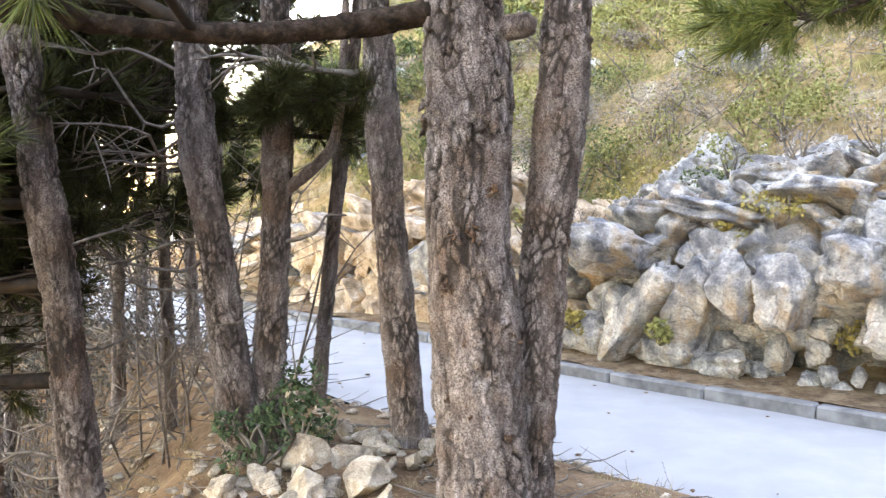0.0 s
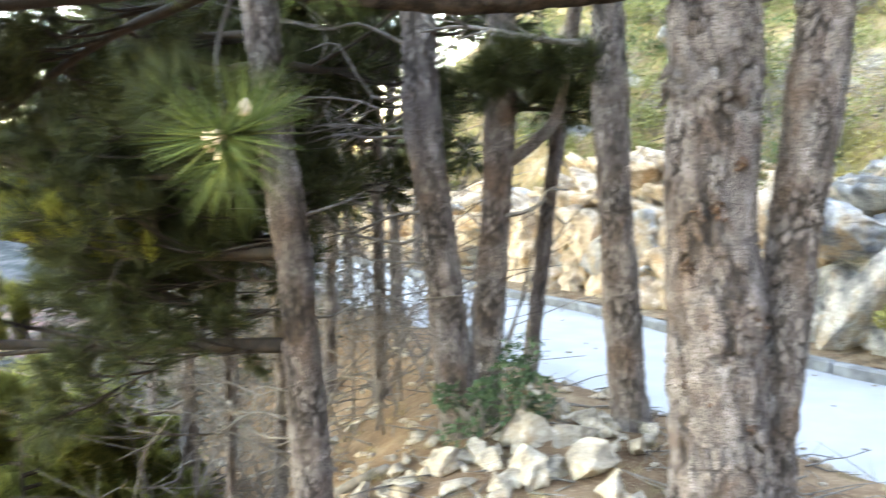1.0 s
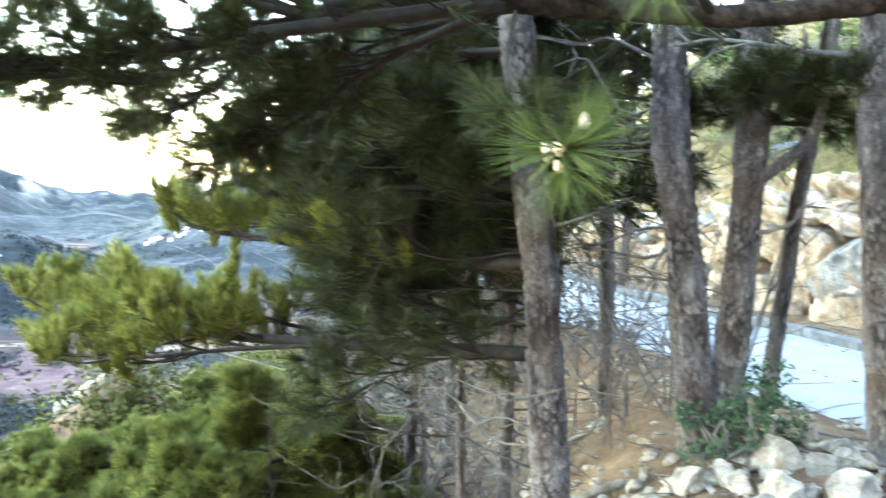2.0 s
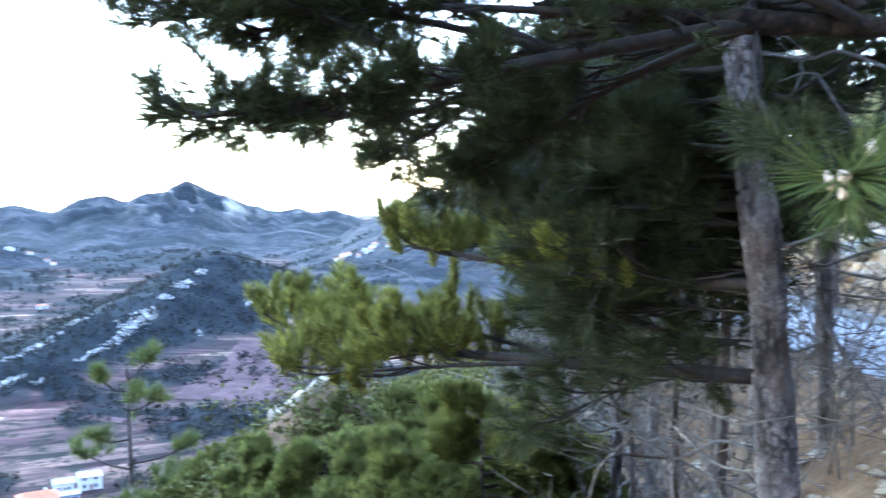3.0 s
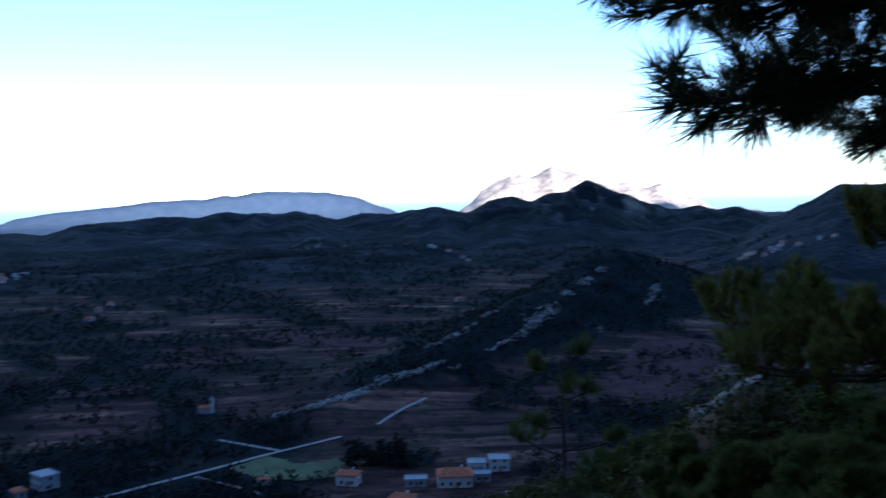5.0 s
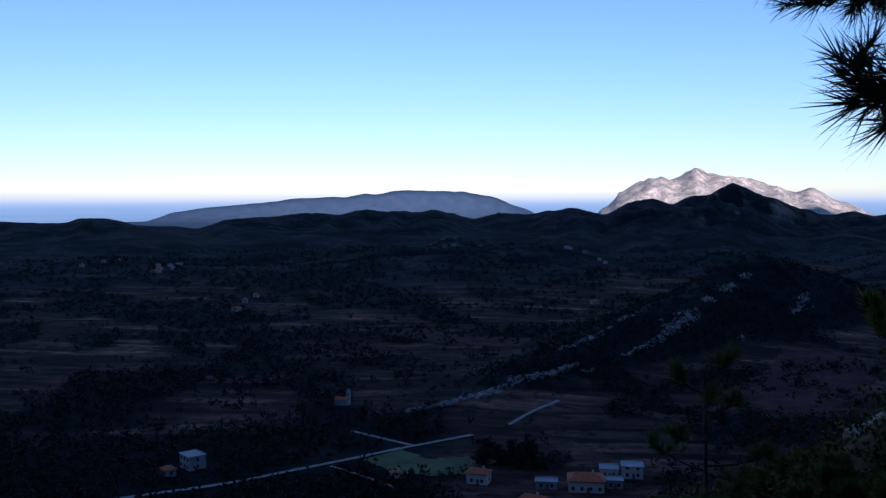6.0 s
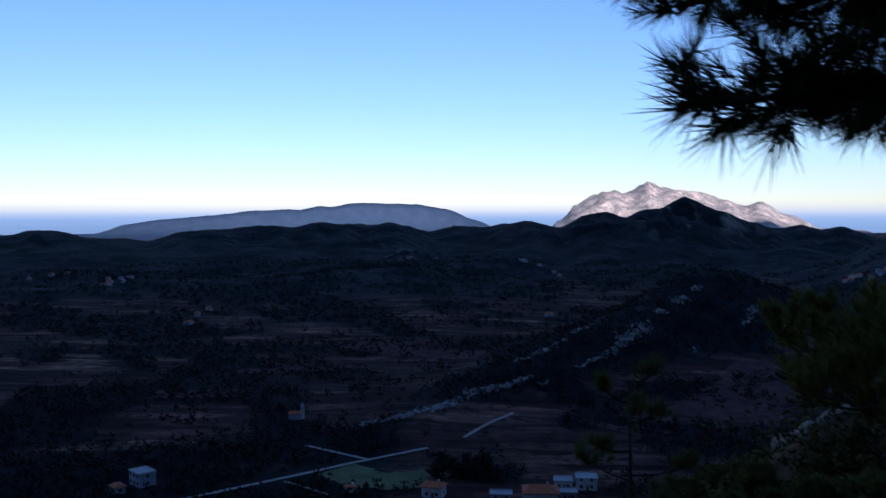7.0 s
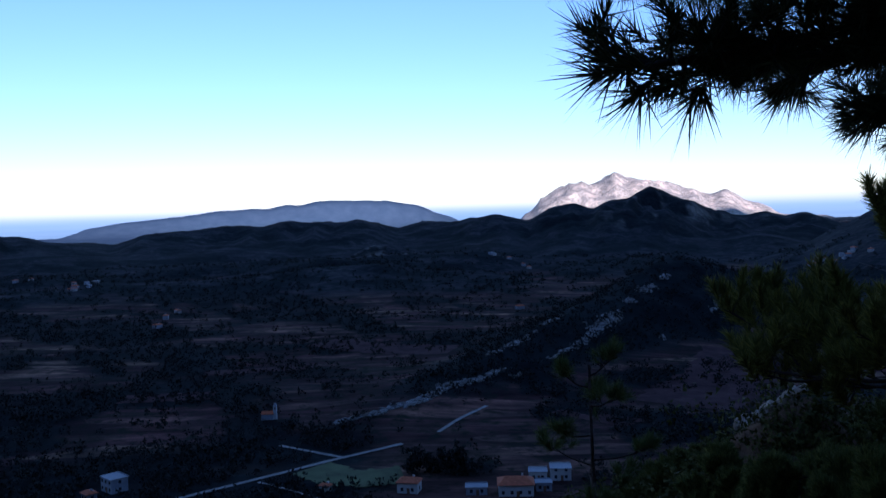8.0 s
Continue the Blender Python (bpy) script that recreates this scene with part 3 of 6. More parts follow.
def build_kerb():
    kerb = tagged(new("kerb"), "grey concrete kerb along the far side of the road", "kerb", kind="structure")
    stone = box_mesh("kerb_stone", (0.985, 0.13, 0.34), KERB, 0.018)
    for k in range(40):
        s = -10 + k * 1.0
        (x0, y0), (x1, y1) = along(s, 0.065), along(s + 1, 0.065)
        ob = new("kerb_stone", stone)
        ob.parent = kerb
        ob.matrix_basis = pose((x0 + x1) / 2, (y0 + y1) / 2, -0.055 + 0.006 * math.sin(k * 2.1), 0.4 * math.sin(k), 0.3 * math.cos(k * 3), math.degrees(math.atan2(y1 - y0, x1 - x0)))
    return kerb


build_kerb()


# ---- stones ----
def ball(sub):
    bm = bmesh.new()
    bmesh.ops.create_icosphere(bm, subdivisions=sub, radius=1.0)
    v = np.array([q.co[:] for q in bm.verts])
    f = np.array([[q.index for q in p.verts] for p in bm.faces])
    bm.free()
    return v, f


BALLS = {k: ball(k) for k in (1, 2, 3, 4, 5)}


def stone(seed, size, sub=3, cuts=9, rough=0.05, flat=0.15):
    """A broken stone: a ball cut by random planes, its faces roughened; size is its three half widths."""
    g = np.random.default_rng(seed)
    v, f = BALLS[sub]
    v = v.copy()
    for _ in range(cuts):
        d = g.normal(size=3)
        d /= np.linalg.norm(d)
        over = np.maximum(v @ d - g.uniform(0.22, 0.62), 0)
        v -= over[:, None] * d * (1 - flat)
    off = g.uniform(0, 90, 3)
    nrm = v / (np.linalg.norm(v, axis=1)[:, None] + 1e-9)
    v += nrm * (rough * 1.6 * vn3(v * 1.7 + off) + rough * vn3(v * 4 + off) + rough * 0.5 * np.abs(vn3(v * 9 + off)))[:, None]
    return v * np.asarray(size), f


def block_stone(seed, half, sub=4, cuts=9, rough=0.06):
    """A squared block of bedded limestone: corners knocked off, its faces stepped and pitted."""
    g = np.random.default_rng(seed)
    v, f = BALLS[sub]
    v = v / (np.abs(v) ** 12).sum(axis=1)[:, None] ** (1 / 12)
    for _ in range(cuts):
        d = g.normal(size=3)
        d /= np.linalg.norm(d)
        over = np.maximum(v @ d - g.uniform(0.62, 1.05), 0)
        v = v - over[:, None] * d * 0.97
    off = g.uniform(0, 90, 3)
    nrm = v / (np.linalg.norm(v, axis=1)[:, None] + 1e-9)
    step = np.round((v[:, 2] + 0.25 * vn3(v * 1.1 + off)) * 2.6) / 2.6
    shelf = vn(step * 3.7 + off[0], step * 0 + off[1])
    v = v + nrm * (rough * 1.8 * vn3(v * 1.4 + off) + rough * 1.7 * shelf - rough * 1.5 * np.abs(vn3(v * 2.3 + off)) + rough * vn3(v * 5 + off) + rough * 0.8 * vn3(v * 12 + off))[:, None]
    return v * np.asarray(half), f


def turned(v, rx, ry, rz):
    return v @ np.array(Euler((rx, ry, rz)).to_matrix()).T


def cells_of(u, w, centres):
    """For each point the nearest centre, and the gap between the nearest and the next."""
    near = np.zeros(len(u), int)
    gap = np.zeros(len(u))
    for k in range(0, len(u), 4000):
        d = np.hypot(u[k:k + 4000, None] - centres[None, :, 0], w[k:k + 4000, None] - centres[None, :, 1])
        o = np.argpartition(d, 1, axis=1)[:, :2]
        e = np.take_along_axis(d, o, axis=1)
        near[k:k + 4000] = o[np.arange(len(o)), np.argmin(e, axis=1)]
        gap[k:k + 4000] = np.abs(e[:, 0] - e[:, 1])
    return near, gap


def build_rock_face():
    """The cut limestone bank above the road: tilted blocks, ledges and clefts."""
    face = thing("rock_face", "weathered pale grey limestone rock face above the road", "rock face", at=(3.0, 9.0, 0.1))
    g = np.random.default_rng(21)
    ss, vv = np.arange(-1.5, 19, 0.034), np.linspace(0, 1, 118)
    S, V = np.meshgrid(ss, vv)
    S, V = S.ravel(), V.ravel()
    knots = np.array([0, 0.16, 0.3, 0.42, 0.5, 0.66, 0.84, 1.0])
    m = np.interp(V, knots, [0.70, 0.82, 0.92, 0.95, 1.15, 1.8, 2.7, 3.7])
    high = np.interp(S, [0, 3, 5, 5.8, 6.5, 8, 9.5, 12, 19], [1.03, 1.03, 0.98, 0.9, 0.66, 0.75, 0.95, 0.68, 0.6])
    z = np.interp(V, knots, [-0.02, 0.35, 0.8, 1.25, 1.6, 1.95, 2.25, 2.75]) * high
    z = np.where(V > 0.97, z - 0.15, z)
    run = V * 4.2
    lean = S + 0.7 * run
    wob = 0.16 * np.stack([fbm(S * 1.3, run * 1.3, 3), fbm(S * 1.3 + 50, run * 1.3, 3)], axis=1)
    u, w = lean * 0.85 + wob[:, 0], (run * 0.6 - 0.12 * S) + wob[:, 1]
    big = np.stack([g.uniform(-3, 20, 250), g.uniform(-3.5, 3.5, 250)], axis=1)
    idx, gap = cells_of(u, w, big)
    off, tilt = g.uniform(-0.34, 0.36, len(big)), g.uniform(-0.4, 0.4, (len(big), 2))
    depth = off[idx] + tilt[idx, 0] * (u - big[idx, 0]) + tilt[idx, 1] * (w - big[idx, 1])
    depth -= 0.34 * np.exp(-(gap / 0.05) ** 2)
    small = np.stack([g.uniform(-3, 23, 3000), g.uniform(-4.5, 6.5, 3000)], axis=1)
    idx2, gap2 = cells_of(lean * 0.9 + 0.25 * wob[:, 0], run * 1.2 - 0.2 * S, small)
    off2, tilt2 = g.uniform(-0.075, 0.075, len(small)), g.uniform(-0.85, 0.85, (len(small), 2))
    depth += off2[idx2] + tilt2[idx2, 0] * (lean * 0.9 - small[idx2, 0]) + tilt2[idx2, 1] * (run * 1.2 - 0.2 * S - small[idx2, 1]) - 0.07 * np.exp(-(gap2 / 0.03) ** 2)
    depth += 0.07 * ridged(S * 4, run * 4, 4) + 0.28 * fbm(S * 0.5, run * 0.6, 2)
    depth -= 0.6 * np.exp(-((V - 0.13) / 0.055) ** 2) * np.exp(-((S - 3.1) / 1.25) ** 2) * (0.6 + 0.8 * vn(S * 2.3, S * 0 + 5))
    depth *= sm(0, 0.08, V) * sm(1.0, 0.9, V) * (1 - 0.5 * sm(0.42, 0.6, V))
    tip = 0.25 + 0.6 * sm(0.45, 0.9, V)
    x, y = along(S, m + 0.14 - depth * (1 - tip * 0.6))
    P = np.stack([x, y, z + depth * tip], axis=1)
    wide = len(ss)
    i, j = np.meshgrid(np.arange(len(vv) - 1), np.arange(wide - 1), indexing="ij")
    a = (i * wide + j).ravel()
    quads = np.stack([a, a + 1, a + wide + 1, a + wide], axis=1)
    # each connected patch of one block becomes a rock; slivers join their neighbour
    rows_, cols_ = len(vv) - 1, wide - 1
    owner = idx[a].reshape(rows_, cols_)
    label = np.full((rows_, cols_), -1)
    count = 0
    for r0 in range(rows_):
        for c0 in range(cols_):
            if label[r0, c0] >= 0:
                continue
            todo, cells = [(r0, c0)], [(r0, c0)]
            label[r0, c0] = count
            while todo:
                p, q = todo.pop()
                for i2, j2 in ((p + 1, q), (p - 1, q), (p, q + 1), (p, q - 1)):
                    if 0 <= i2 < rows_ and 0 <= j2 < cols_ and label[i2, j2] < 0 and owner[i2, j2] == owner[r0, c0]:
                        label[i2, j2] = count
                        todo.append((i2, j2))
                        cells.append((i2, j2))
            if len(cells) < 40 and c0 > 0:
                for p, q in cells:
                    label[p, q] = label[r0, c0 - 1]
            else:
                count += 1
    owner = label.ravel()
    for c in np.unique(owner):
        q = quads[owner == c]
        warm = S[q].mean() > 6.6 and (c * 7) % 10 < 7
        used, flat = np.unique(q, return_inverse=True)
        put("rock", mesh_of("rock", P[used], flat.reshape(-1, 4), CLIFF_WARM if warm else CLIFF, False), face)
    # the broken blocks of the face, small rubble low down, slabs along the top
    bg_ = np.random.default_rng(23)
    rise = lambda s: float(np.interp(s, [0, 3, 5, 5.8, 6.5, 8, 9.5, 12, 19], [1.03, 1.03, 0.98, 0.9, 0.66, 0.75, 0.95, 0.68, 0.6]))
    for step, s0, s1, mat_ in ((0.36, 1.6, 6.2, CLIFF), (0.58, 6.3, 12.5, CLIFF_WARM)):
        for row, v0 in enumerate((0.04, 0.10, 0.17, 0.24, 0.32, 0.40, 0.48, 0.58, 0.70, 0.84)):
            for k in range(int((s1 - s0) / step)):
                if bg_.random() < 0.16:
                    continue
                s = s0 + (k + 0.5 * (row % 2) + bg_.uniform(-0.3, 0.3)) * step
                v_ = v0 + bg_.uniform(-0.025, 0.025)
                b = step * bg_.choice([0.3, 0.42, 0.55, 0.8]) * (0.6 if row < 2 else 0.95)
                half = (b, b * bg_.uniform(0.7, 1.0), b * bg_.uniform(0.7, 1.5)) if row < 6 else (b * 1.3, b * 1.1, b * bg_.uniform(0.3, 0.5))
                mm = float(np.interp(v_, knots, [0.70, 0.82, 0.92, 0.95, 1.15, 1.8, 2.7, 3.7])) - 0.02 + bg_.uniform(-0.08, 0.14)
                zz = float(np.interp(v_, knots, [-0.02, 0.35, 0.8, 1.25, 1.6, 1.95, 2.25, 2.75])) * rise(s)
                q, f = block_stone(6000 + int(bg_.integers(1, 9999)), half, 4)
                q = turned(q, (0.45 if row >= 6 else 0.0) + bg_.normal() * 0.2, -0.30 + bg_.normal() * 0.16, bg_.normal() * 0.25)
                x, y = along(s, mm)
                put("rock", mesh_of("rock", turned(q, 0, 0, radians(135)), f, mat_, False), face, at=(float(x), float(y), max(zz, 0.14)))
    # the jutting blocks and bosses
    for k, (s, m_, zz, half, way) in enumerate(((5.5, 0.56, 1.27, (0.50, 0.42, 0.32), -0.25), (5.05, 0.56, 0.62, (0.22, 0.24, 0.62), -0.6), (4.45, 0.55, 0.78, (0.22, 0.22, 0.44), -0.35),
                                                  (3.95, 0.50, 0.98, (0.21, 0.22, 0.32), 0.1), (3.45, 0.48, 0.95, (0.26, 0.24, 0.35), 0.05), (2.95, 0.52, 1.2, (0.32, 0.27, 0.28), -0.2),
                                                  (5.75, 0.66, 0.30, (0.28, 0.2, 0.24), 0.2), (4.7, 0.62, 0.24, (0.26, 0.2, 0.16), 0.0), (4.1, 0.6, 0.22, (0.22, 0.2, 0.15), 0.1),
                                                  (2.5, 0.55, 0.85, (0.28, 0.24, 0.40), 0.1), (4.5, 1.25, 1.62, (0.55, 0.4, 0.14), -0.2), (3.6, 1.35, 1.85, (0.5, 0.4, 0.14), -0.15), (8.9, 0.8, 0.9, (0.6, 0.35, 0.35), 0.2))):
        v, f = block_stone(420 + k, half, 5, 8)
        x, y = along(s, m_)
        put("rock", mesh_of("rock", turned(turned(v, 0, way, 0), 0, 0, radians(135)), f, CLIFF, False), face, at=(float(x), float(y), zz))
    return face


build_rock_face()


def build_verge():
    ss, ms = np.arange(-12, 32, 0.2), np.array([0.12, 0.3, 0.5, 0.75, 1.1])
    S, M = np.meshgrid(ss, ms)
    x, y = along(S.ravel(), M.ravel())
    z = 0.115 + 0.03 * fbm(x * 3, y * 3, 3) + 0.05 * sm(0.5, 1.1, M.ravel())
    w = len(ss)
    i, j = np.meshgrid(np.arange(len(ms) - 1), np.arange(w - 1), indexing="ij")
    a = (i * w + j).ravel()
    me = mesh_of("verge", np.stack([x, y, z], axis=1), np.stack([a, a + 1, a + w + 1, a + w], axis=1), SOIL)
    return tagged(new("verge", me), "strip of brown soil and pine litter behind the kerb", "verge", kind="structure")


build_verge()


def loose_stone(x, y, half, seed, lift=0.0, mat_=STONE, sub=4, label="pale angular limestone block lying on the bank"):
    v, f = stone(seed, half, sub, 15, 0.045, 0.02)
    g = np.random.default_rng(seed)
    v = turned(v, g.uniform(-0.4, 0.4), g.uniform(-0.4, 0.4), g.uniform(0, 6.3))
    low = v[:, 2].min()
    ob = put("stone", mesh_of("stone", v, f, mat_, False), at=(x, y, ground_z(x, y) - low * 0.62 + lift))
    return tagged(ob, label, "stone", "stones on the bank")


def build_loose_stones():
    for x, y, h, seed in [(-0.70, 4.42, (0.26, 0.18, 0.20), 1), (-1.04, 4.10, (0.17, 0.13, 0.17), 2), (-0.60, 3.92, (0.20, 0.15, 0.18), 3),
                          (-0.38, 3.95, (0.17, 0.14, 0.16), 4), (-0.40, 4.75, (0.17, 0.12, 0.10), 5), 
                          (-1.2, 3.92, (0.16, 0.12, 0.13), 8), (-0.45, 4.36, (0.16, 0.10, 0.09), 9),
                          (-0.15, 4.25, (0.11, 0.09, 0.07), 10), (-0.55, 4.95, (0.12, 0.1, 0.08), 12),
                          (-0.88, 4.22, (0.15, 0.12, 0.12), 13), (-0.25, 3.75, (0.12, 0.11, 0.1), 15),
                          (-1.05, 3.65, (0.15, 0.12, 0.12), 16), (-1.5, 4.2, (0.14, 0.12, 0.13), 17), (-0.28, 4.5, (0.13, 0.1, 0.07), 18)]:
        loose_stone(x, y, (h[0] * 1.1, h[1] * 1.05, h[2] * 0.95), seed, sub=5)
    g = np.random.default_rng(6)
    for k in range(70):
        x, y = -0.75 + 0.42 * g.normal(), 4.1 + 0.42 * g.normal()
        if y < 3.3 or (x + y) * 0.707 > 3.3:
            continue
        b = g.uniform(0.035, 0.10)
        loose_stone(x, y, (b * g.uniform(1, 1.7), b, b * g.uniform(0.6, 1.0)), 3300 + k, sub=3, label="broken pale limestone lump in the heap on the bank")
    g = np.random.default_rng(5)
    for k in range(90):
        r, a = g.uniform(3.4, 7.5), g.uniform(1, 27)
        x, y = r * heading(a)
        if (x + y) * 0.707 > 4.0:
            continue
        b = g.uniform(0.03, 0.085)
        loose_stone(x, y, (b * g.uniform(1, 1.6), b, b * g.uniform(0.5, 0.9)), 300 + k, sub=2, label="small pale limestone fragment on brown pine litter")


build_loose_stones()


# ---- pines ----
def trunk_mesh(line, r0, r1, seg, rows, flare=0.25, low=0.0):
    """A trunk with plates of bark parted by deep cracks; its lowest stretch of that length is finely cut."""
    pts = smooth_line(line, rows * 4)
    h = np.concatenate([[0], np.cumsum(np.linalg.norm(np.diff(pts, axis=0), axis=1))])
    part_ = int(rows * 0.84)
    at = np.concatenate([np.linspace(0, low, part_, endpoint=False), np.linspace(low, h[-1], rows - part_)]) if low else np.linspace(0, h[-1], rows)
    pts = np.stack([np.interp(at, h, pts[:, c]) for c in range(3)], axis=1)
    k = at / at[-1]
    h = np.concatenate([[0], np.cumsum(np.linalg.norm(np.diff(pts, axis=0), axis=1))])
    rad = r0 + (r1 - r0) * k + r0 * flare * np.exp(-h / 0.22)
    v, f = tube(pts, rad, seg, closed=False)
    ctr = np.repeat(pts, seg, axis=0)
    out = v - ctr
    ln = np.linalg.norm(out, axis=1)[:, None]
    out = out / (ln + 1e-9)
    hh = np.repeat(h, seg)
    p = np.stack([out[:, 0] * r0 * 15, out[:, 1] * r0 * 15, hh * 6.0], axis=1)
    # plates: nearest of many centres strewn over the stem, taller than wide
    g = np.random.default_rng(int(1000 * r0) + rows)
    count = int(min(max(h[-1] * r0 * 6.3 / 0.0011, 120), 3000))
    ca, ch = g.uniform(0, 2 * np.pi, count), g.uniform(0, h[-1], count)
    cen = np.stack([np.cos(ca) * r0, np.sin(ca) * r0, ch * 0.42], axis=1)
    q = np.stack([out[:, 0] * r0, out[:, 1] * r0, hh * 0.42], axis=1) + 0.012 * np.stack([vn3(p * 1.3), vn3(p * 1.3 + 30), vn3(p * 1.3 + 60)], axis=1)
    order = np.argsort(cen[:, 2])
    cen = cen[order]
    gap, off = np.zeros(len(q)), np.zeros(len(q))
    lift = g.uniform(-1, 1, count)
    for k in range(rows):
        lo, hi = np.searchsorted(cen[:, 2], (h[k] * 0.42 - 0.1, h[k] * 0.42 + 0.1))
        lo, hi = max(0, min(lo, count - 3)), max(hi, lo + 3)
        d = np.linalg.norm(q[k * seg:(k + 1) * seg, None] - cen[None, lo:hi], axis=2)
        o = np.argsort(d, axis=1)[:, :2]
        e = np.take_along_axis(d, o, axis=1)
        gap[k * seg:(k + 1) * seg] = e[:, 1] - e[:, 0]
        off[k * seg:(k + 1) * seg] = lift[lo + o[:, 0]]
    crack = (1 - sm(0.002, 0.009, gap)) * np.clip(0.7 + 0.9 * vn3(p * 0.8), 0, 1)
    amp = 0.036 * r0 + 0.0028
    v = v + out * ((-1.7 * crack + 0.85 * off + 0.8 * vn3(p * 2.5 + 9) + 1.5 * vn3(p * 0.35 + 70)) * amp)[:, None]
    return v, f, np.stack([crack, np.clip(0.5 + 0.5 * off, 0, 1)])


def trunk_part(name, parent, line, r0, r1, seg=24, rows=80, flare=0.25, low=0.0):
    v, f, crack = trunk_mesh(line, r0, r1, seg, rows, flare, low)
    me = mesh_of(name, v, f, BARK)
    me.attributes.new("crack", "FLOAT", "POINT").data.foreach_set("value", (crack[0] * 0.9).astype(np.float32))
    me.attributes.new("plate", "FLOAT", "POINT").data.foreach_set("value", crack[1].astype(np.float32))
    return put(name, me, parent)


def tuft_shape(count, needle, width, shoot, seed):
    """One shoot of needles along +z: points of count thin three-cornered needles."""
    g = np.random.default_rng(seed)
    out = []
    for _ in range(count):
        base = g.uniform(0, 1)
        tilt = radians(g.uniform(12, 62) * (1.25 - 0.5 * base))
        az_ = g.uniform(0, 2 * np.pi)
        d = np.array((math.sin(tilt) * math.cos(az_), math.sin(tilt) * math.sin(az_), math.cos(tilt)))
        o = np.array((0, 0, base * shoot))
        w = np.cross(d, g.normal(size=3))
        w *= width / (np.linalg.norm(w) + 1e-9) / 2
        ln = needle * g.uniform(0.75, 1.1)
        out += [o - w, o + w, o + d * ln]
    return np.array(out)


FINE = [tuft_shape(38, 0.100, 0.0050, 0.06, k) for k in range(4)]
MID = [tuft_shape(46, 0.13, 0.0055, 0.08, 10 + k) for k in range(4)]
UPRIGHT = [tuft_shape(120, 0.085, 0.0085, 0.15, 30 + k) for k in range(4)]
WIDE = [tuft_shape(22, 0.16, 0.014, 0.09, 20 + k) for k in range(4)]


def place_tufts(name, tufts, shapes, mat_, parent, label="", seed=1, rise=0.0):
    """All shoots of one crown in one mesh; tufts are (place, way, scale)."""
    g = np.random.default_rng(seed)
    vs = []
    for p, d, sc in tufts:
        d = np.asarray(d, float)
        d = d / (np.linalg.norm(d) + 1e-9) + np.array((0, 0, rise))
        d = d / (np.linalg.norm(d) + 1e-9)
        a = np.cross(d, g.normal(size=3))
        a /= np.linalg.norm(a) + 1e-9
        b = np.cross(d, a)
        vs.append(np.asarray(p) + sc * (shapes[g.integers(len(shapes))] @ np.stack([a, b, d])))
    v = np.concatenate(vs)
    f = np.arange(len(v)).reshape(-1, 3)
    return put(name, mesh_of(name, v, f, mat_, smooth=False), parent, label)


def bough(g, line, r0, r1, twigs, reach, start=0.25, up=0.25, sub=2, fork=3):
    """A living bough: its limb, twigs and the shoots at their ends. Returns limb, twig tubes and tufts."""
    pts = smooth_line(line, 14)
    limb = tube(pts, np.linspace(r0, r1, 14), 8)
    wood, tufts = [], []
    for k in range(twigs):
        u = start + (1 - start) * (k + g.uniform(0, 1)) / twigs
        i = min(int(u * 13), 12)
        p = pts[i] + (pts[i + 1] - pts[i]) * (u * 13 - i)
        way = pts[i + 1] - pts[i]
        way = way / np.linalg.norm(way)
        side = np.cross(way, (0, 0, 1)) * g.choice([-1, 1])
        d = way * g.uniform(0.3, 1.0) + side * g.uniform(0.2, 1.0) + np.array((0, 0, g.uniform(-0.35, 0.8) * up * 2))
        d /= np.linalg.norm(d)
        ln = reach * g.uniform(0.5, 1.0) * (1.1 - 0.5 * u)
        mid = p + d * ln * 0.55 + np.array((0, 0, -0.05 * ln))
        end = p + d * ln + np.array((0, 0, 0.15 * ln * g.uniform(0, 1)))
        tw = smooth_line([p, mid, end], 6)
        wood.append(tube(tw, np.linspace(0.008, 0.0045, 6) * (0.6 + reach), 5))
        tufts.append((end, end - mid + np.array((0, 0, 0.1 * ln)), g.uniform(0.85, 1.15)))
        for _ in range(fork):
            q = tw[g.integers(1, 6)]
            e = d + g.normal(size=3) * 0.75 + np.array((0, 0, 0.25))
            e /= np.linalg.norm(e)
            l2 = ln * g.uniform(0.25, 0.5)
            tip = q + e * l2
            wood.append(tube(smooth_line([q, q + e * l2 * 0.6, tip], 4), np.linspace(0.004, 0.0022, 4) * (0.6 + reach), 4))
            tufts.append((tip, e, g.uniform(0.8, 1.1)))
            for _ in range(sub):
                e2 = e + g.normal(size=3) * 0.7 + np.array((0, 0, 0.2))
                e2 /= np.linalg.norm(e2)
                q2 = q + e * l2 * g.uniform(0.4, 1.0)
                tip2 = q2 + e2 * l2 * 0.45
                wood.append(tube(np.stack([q2, tip2]), np.array((0.003, 0.002)) * (0.6 + reach), 4))
                tufts.append((tip2, e2, g.uniform(0.7, 1.05)))
    end = pts[-1]
    tufts.append((end, pts[-1] - pts[-2], 1.1))
    return limb, wood, tufts


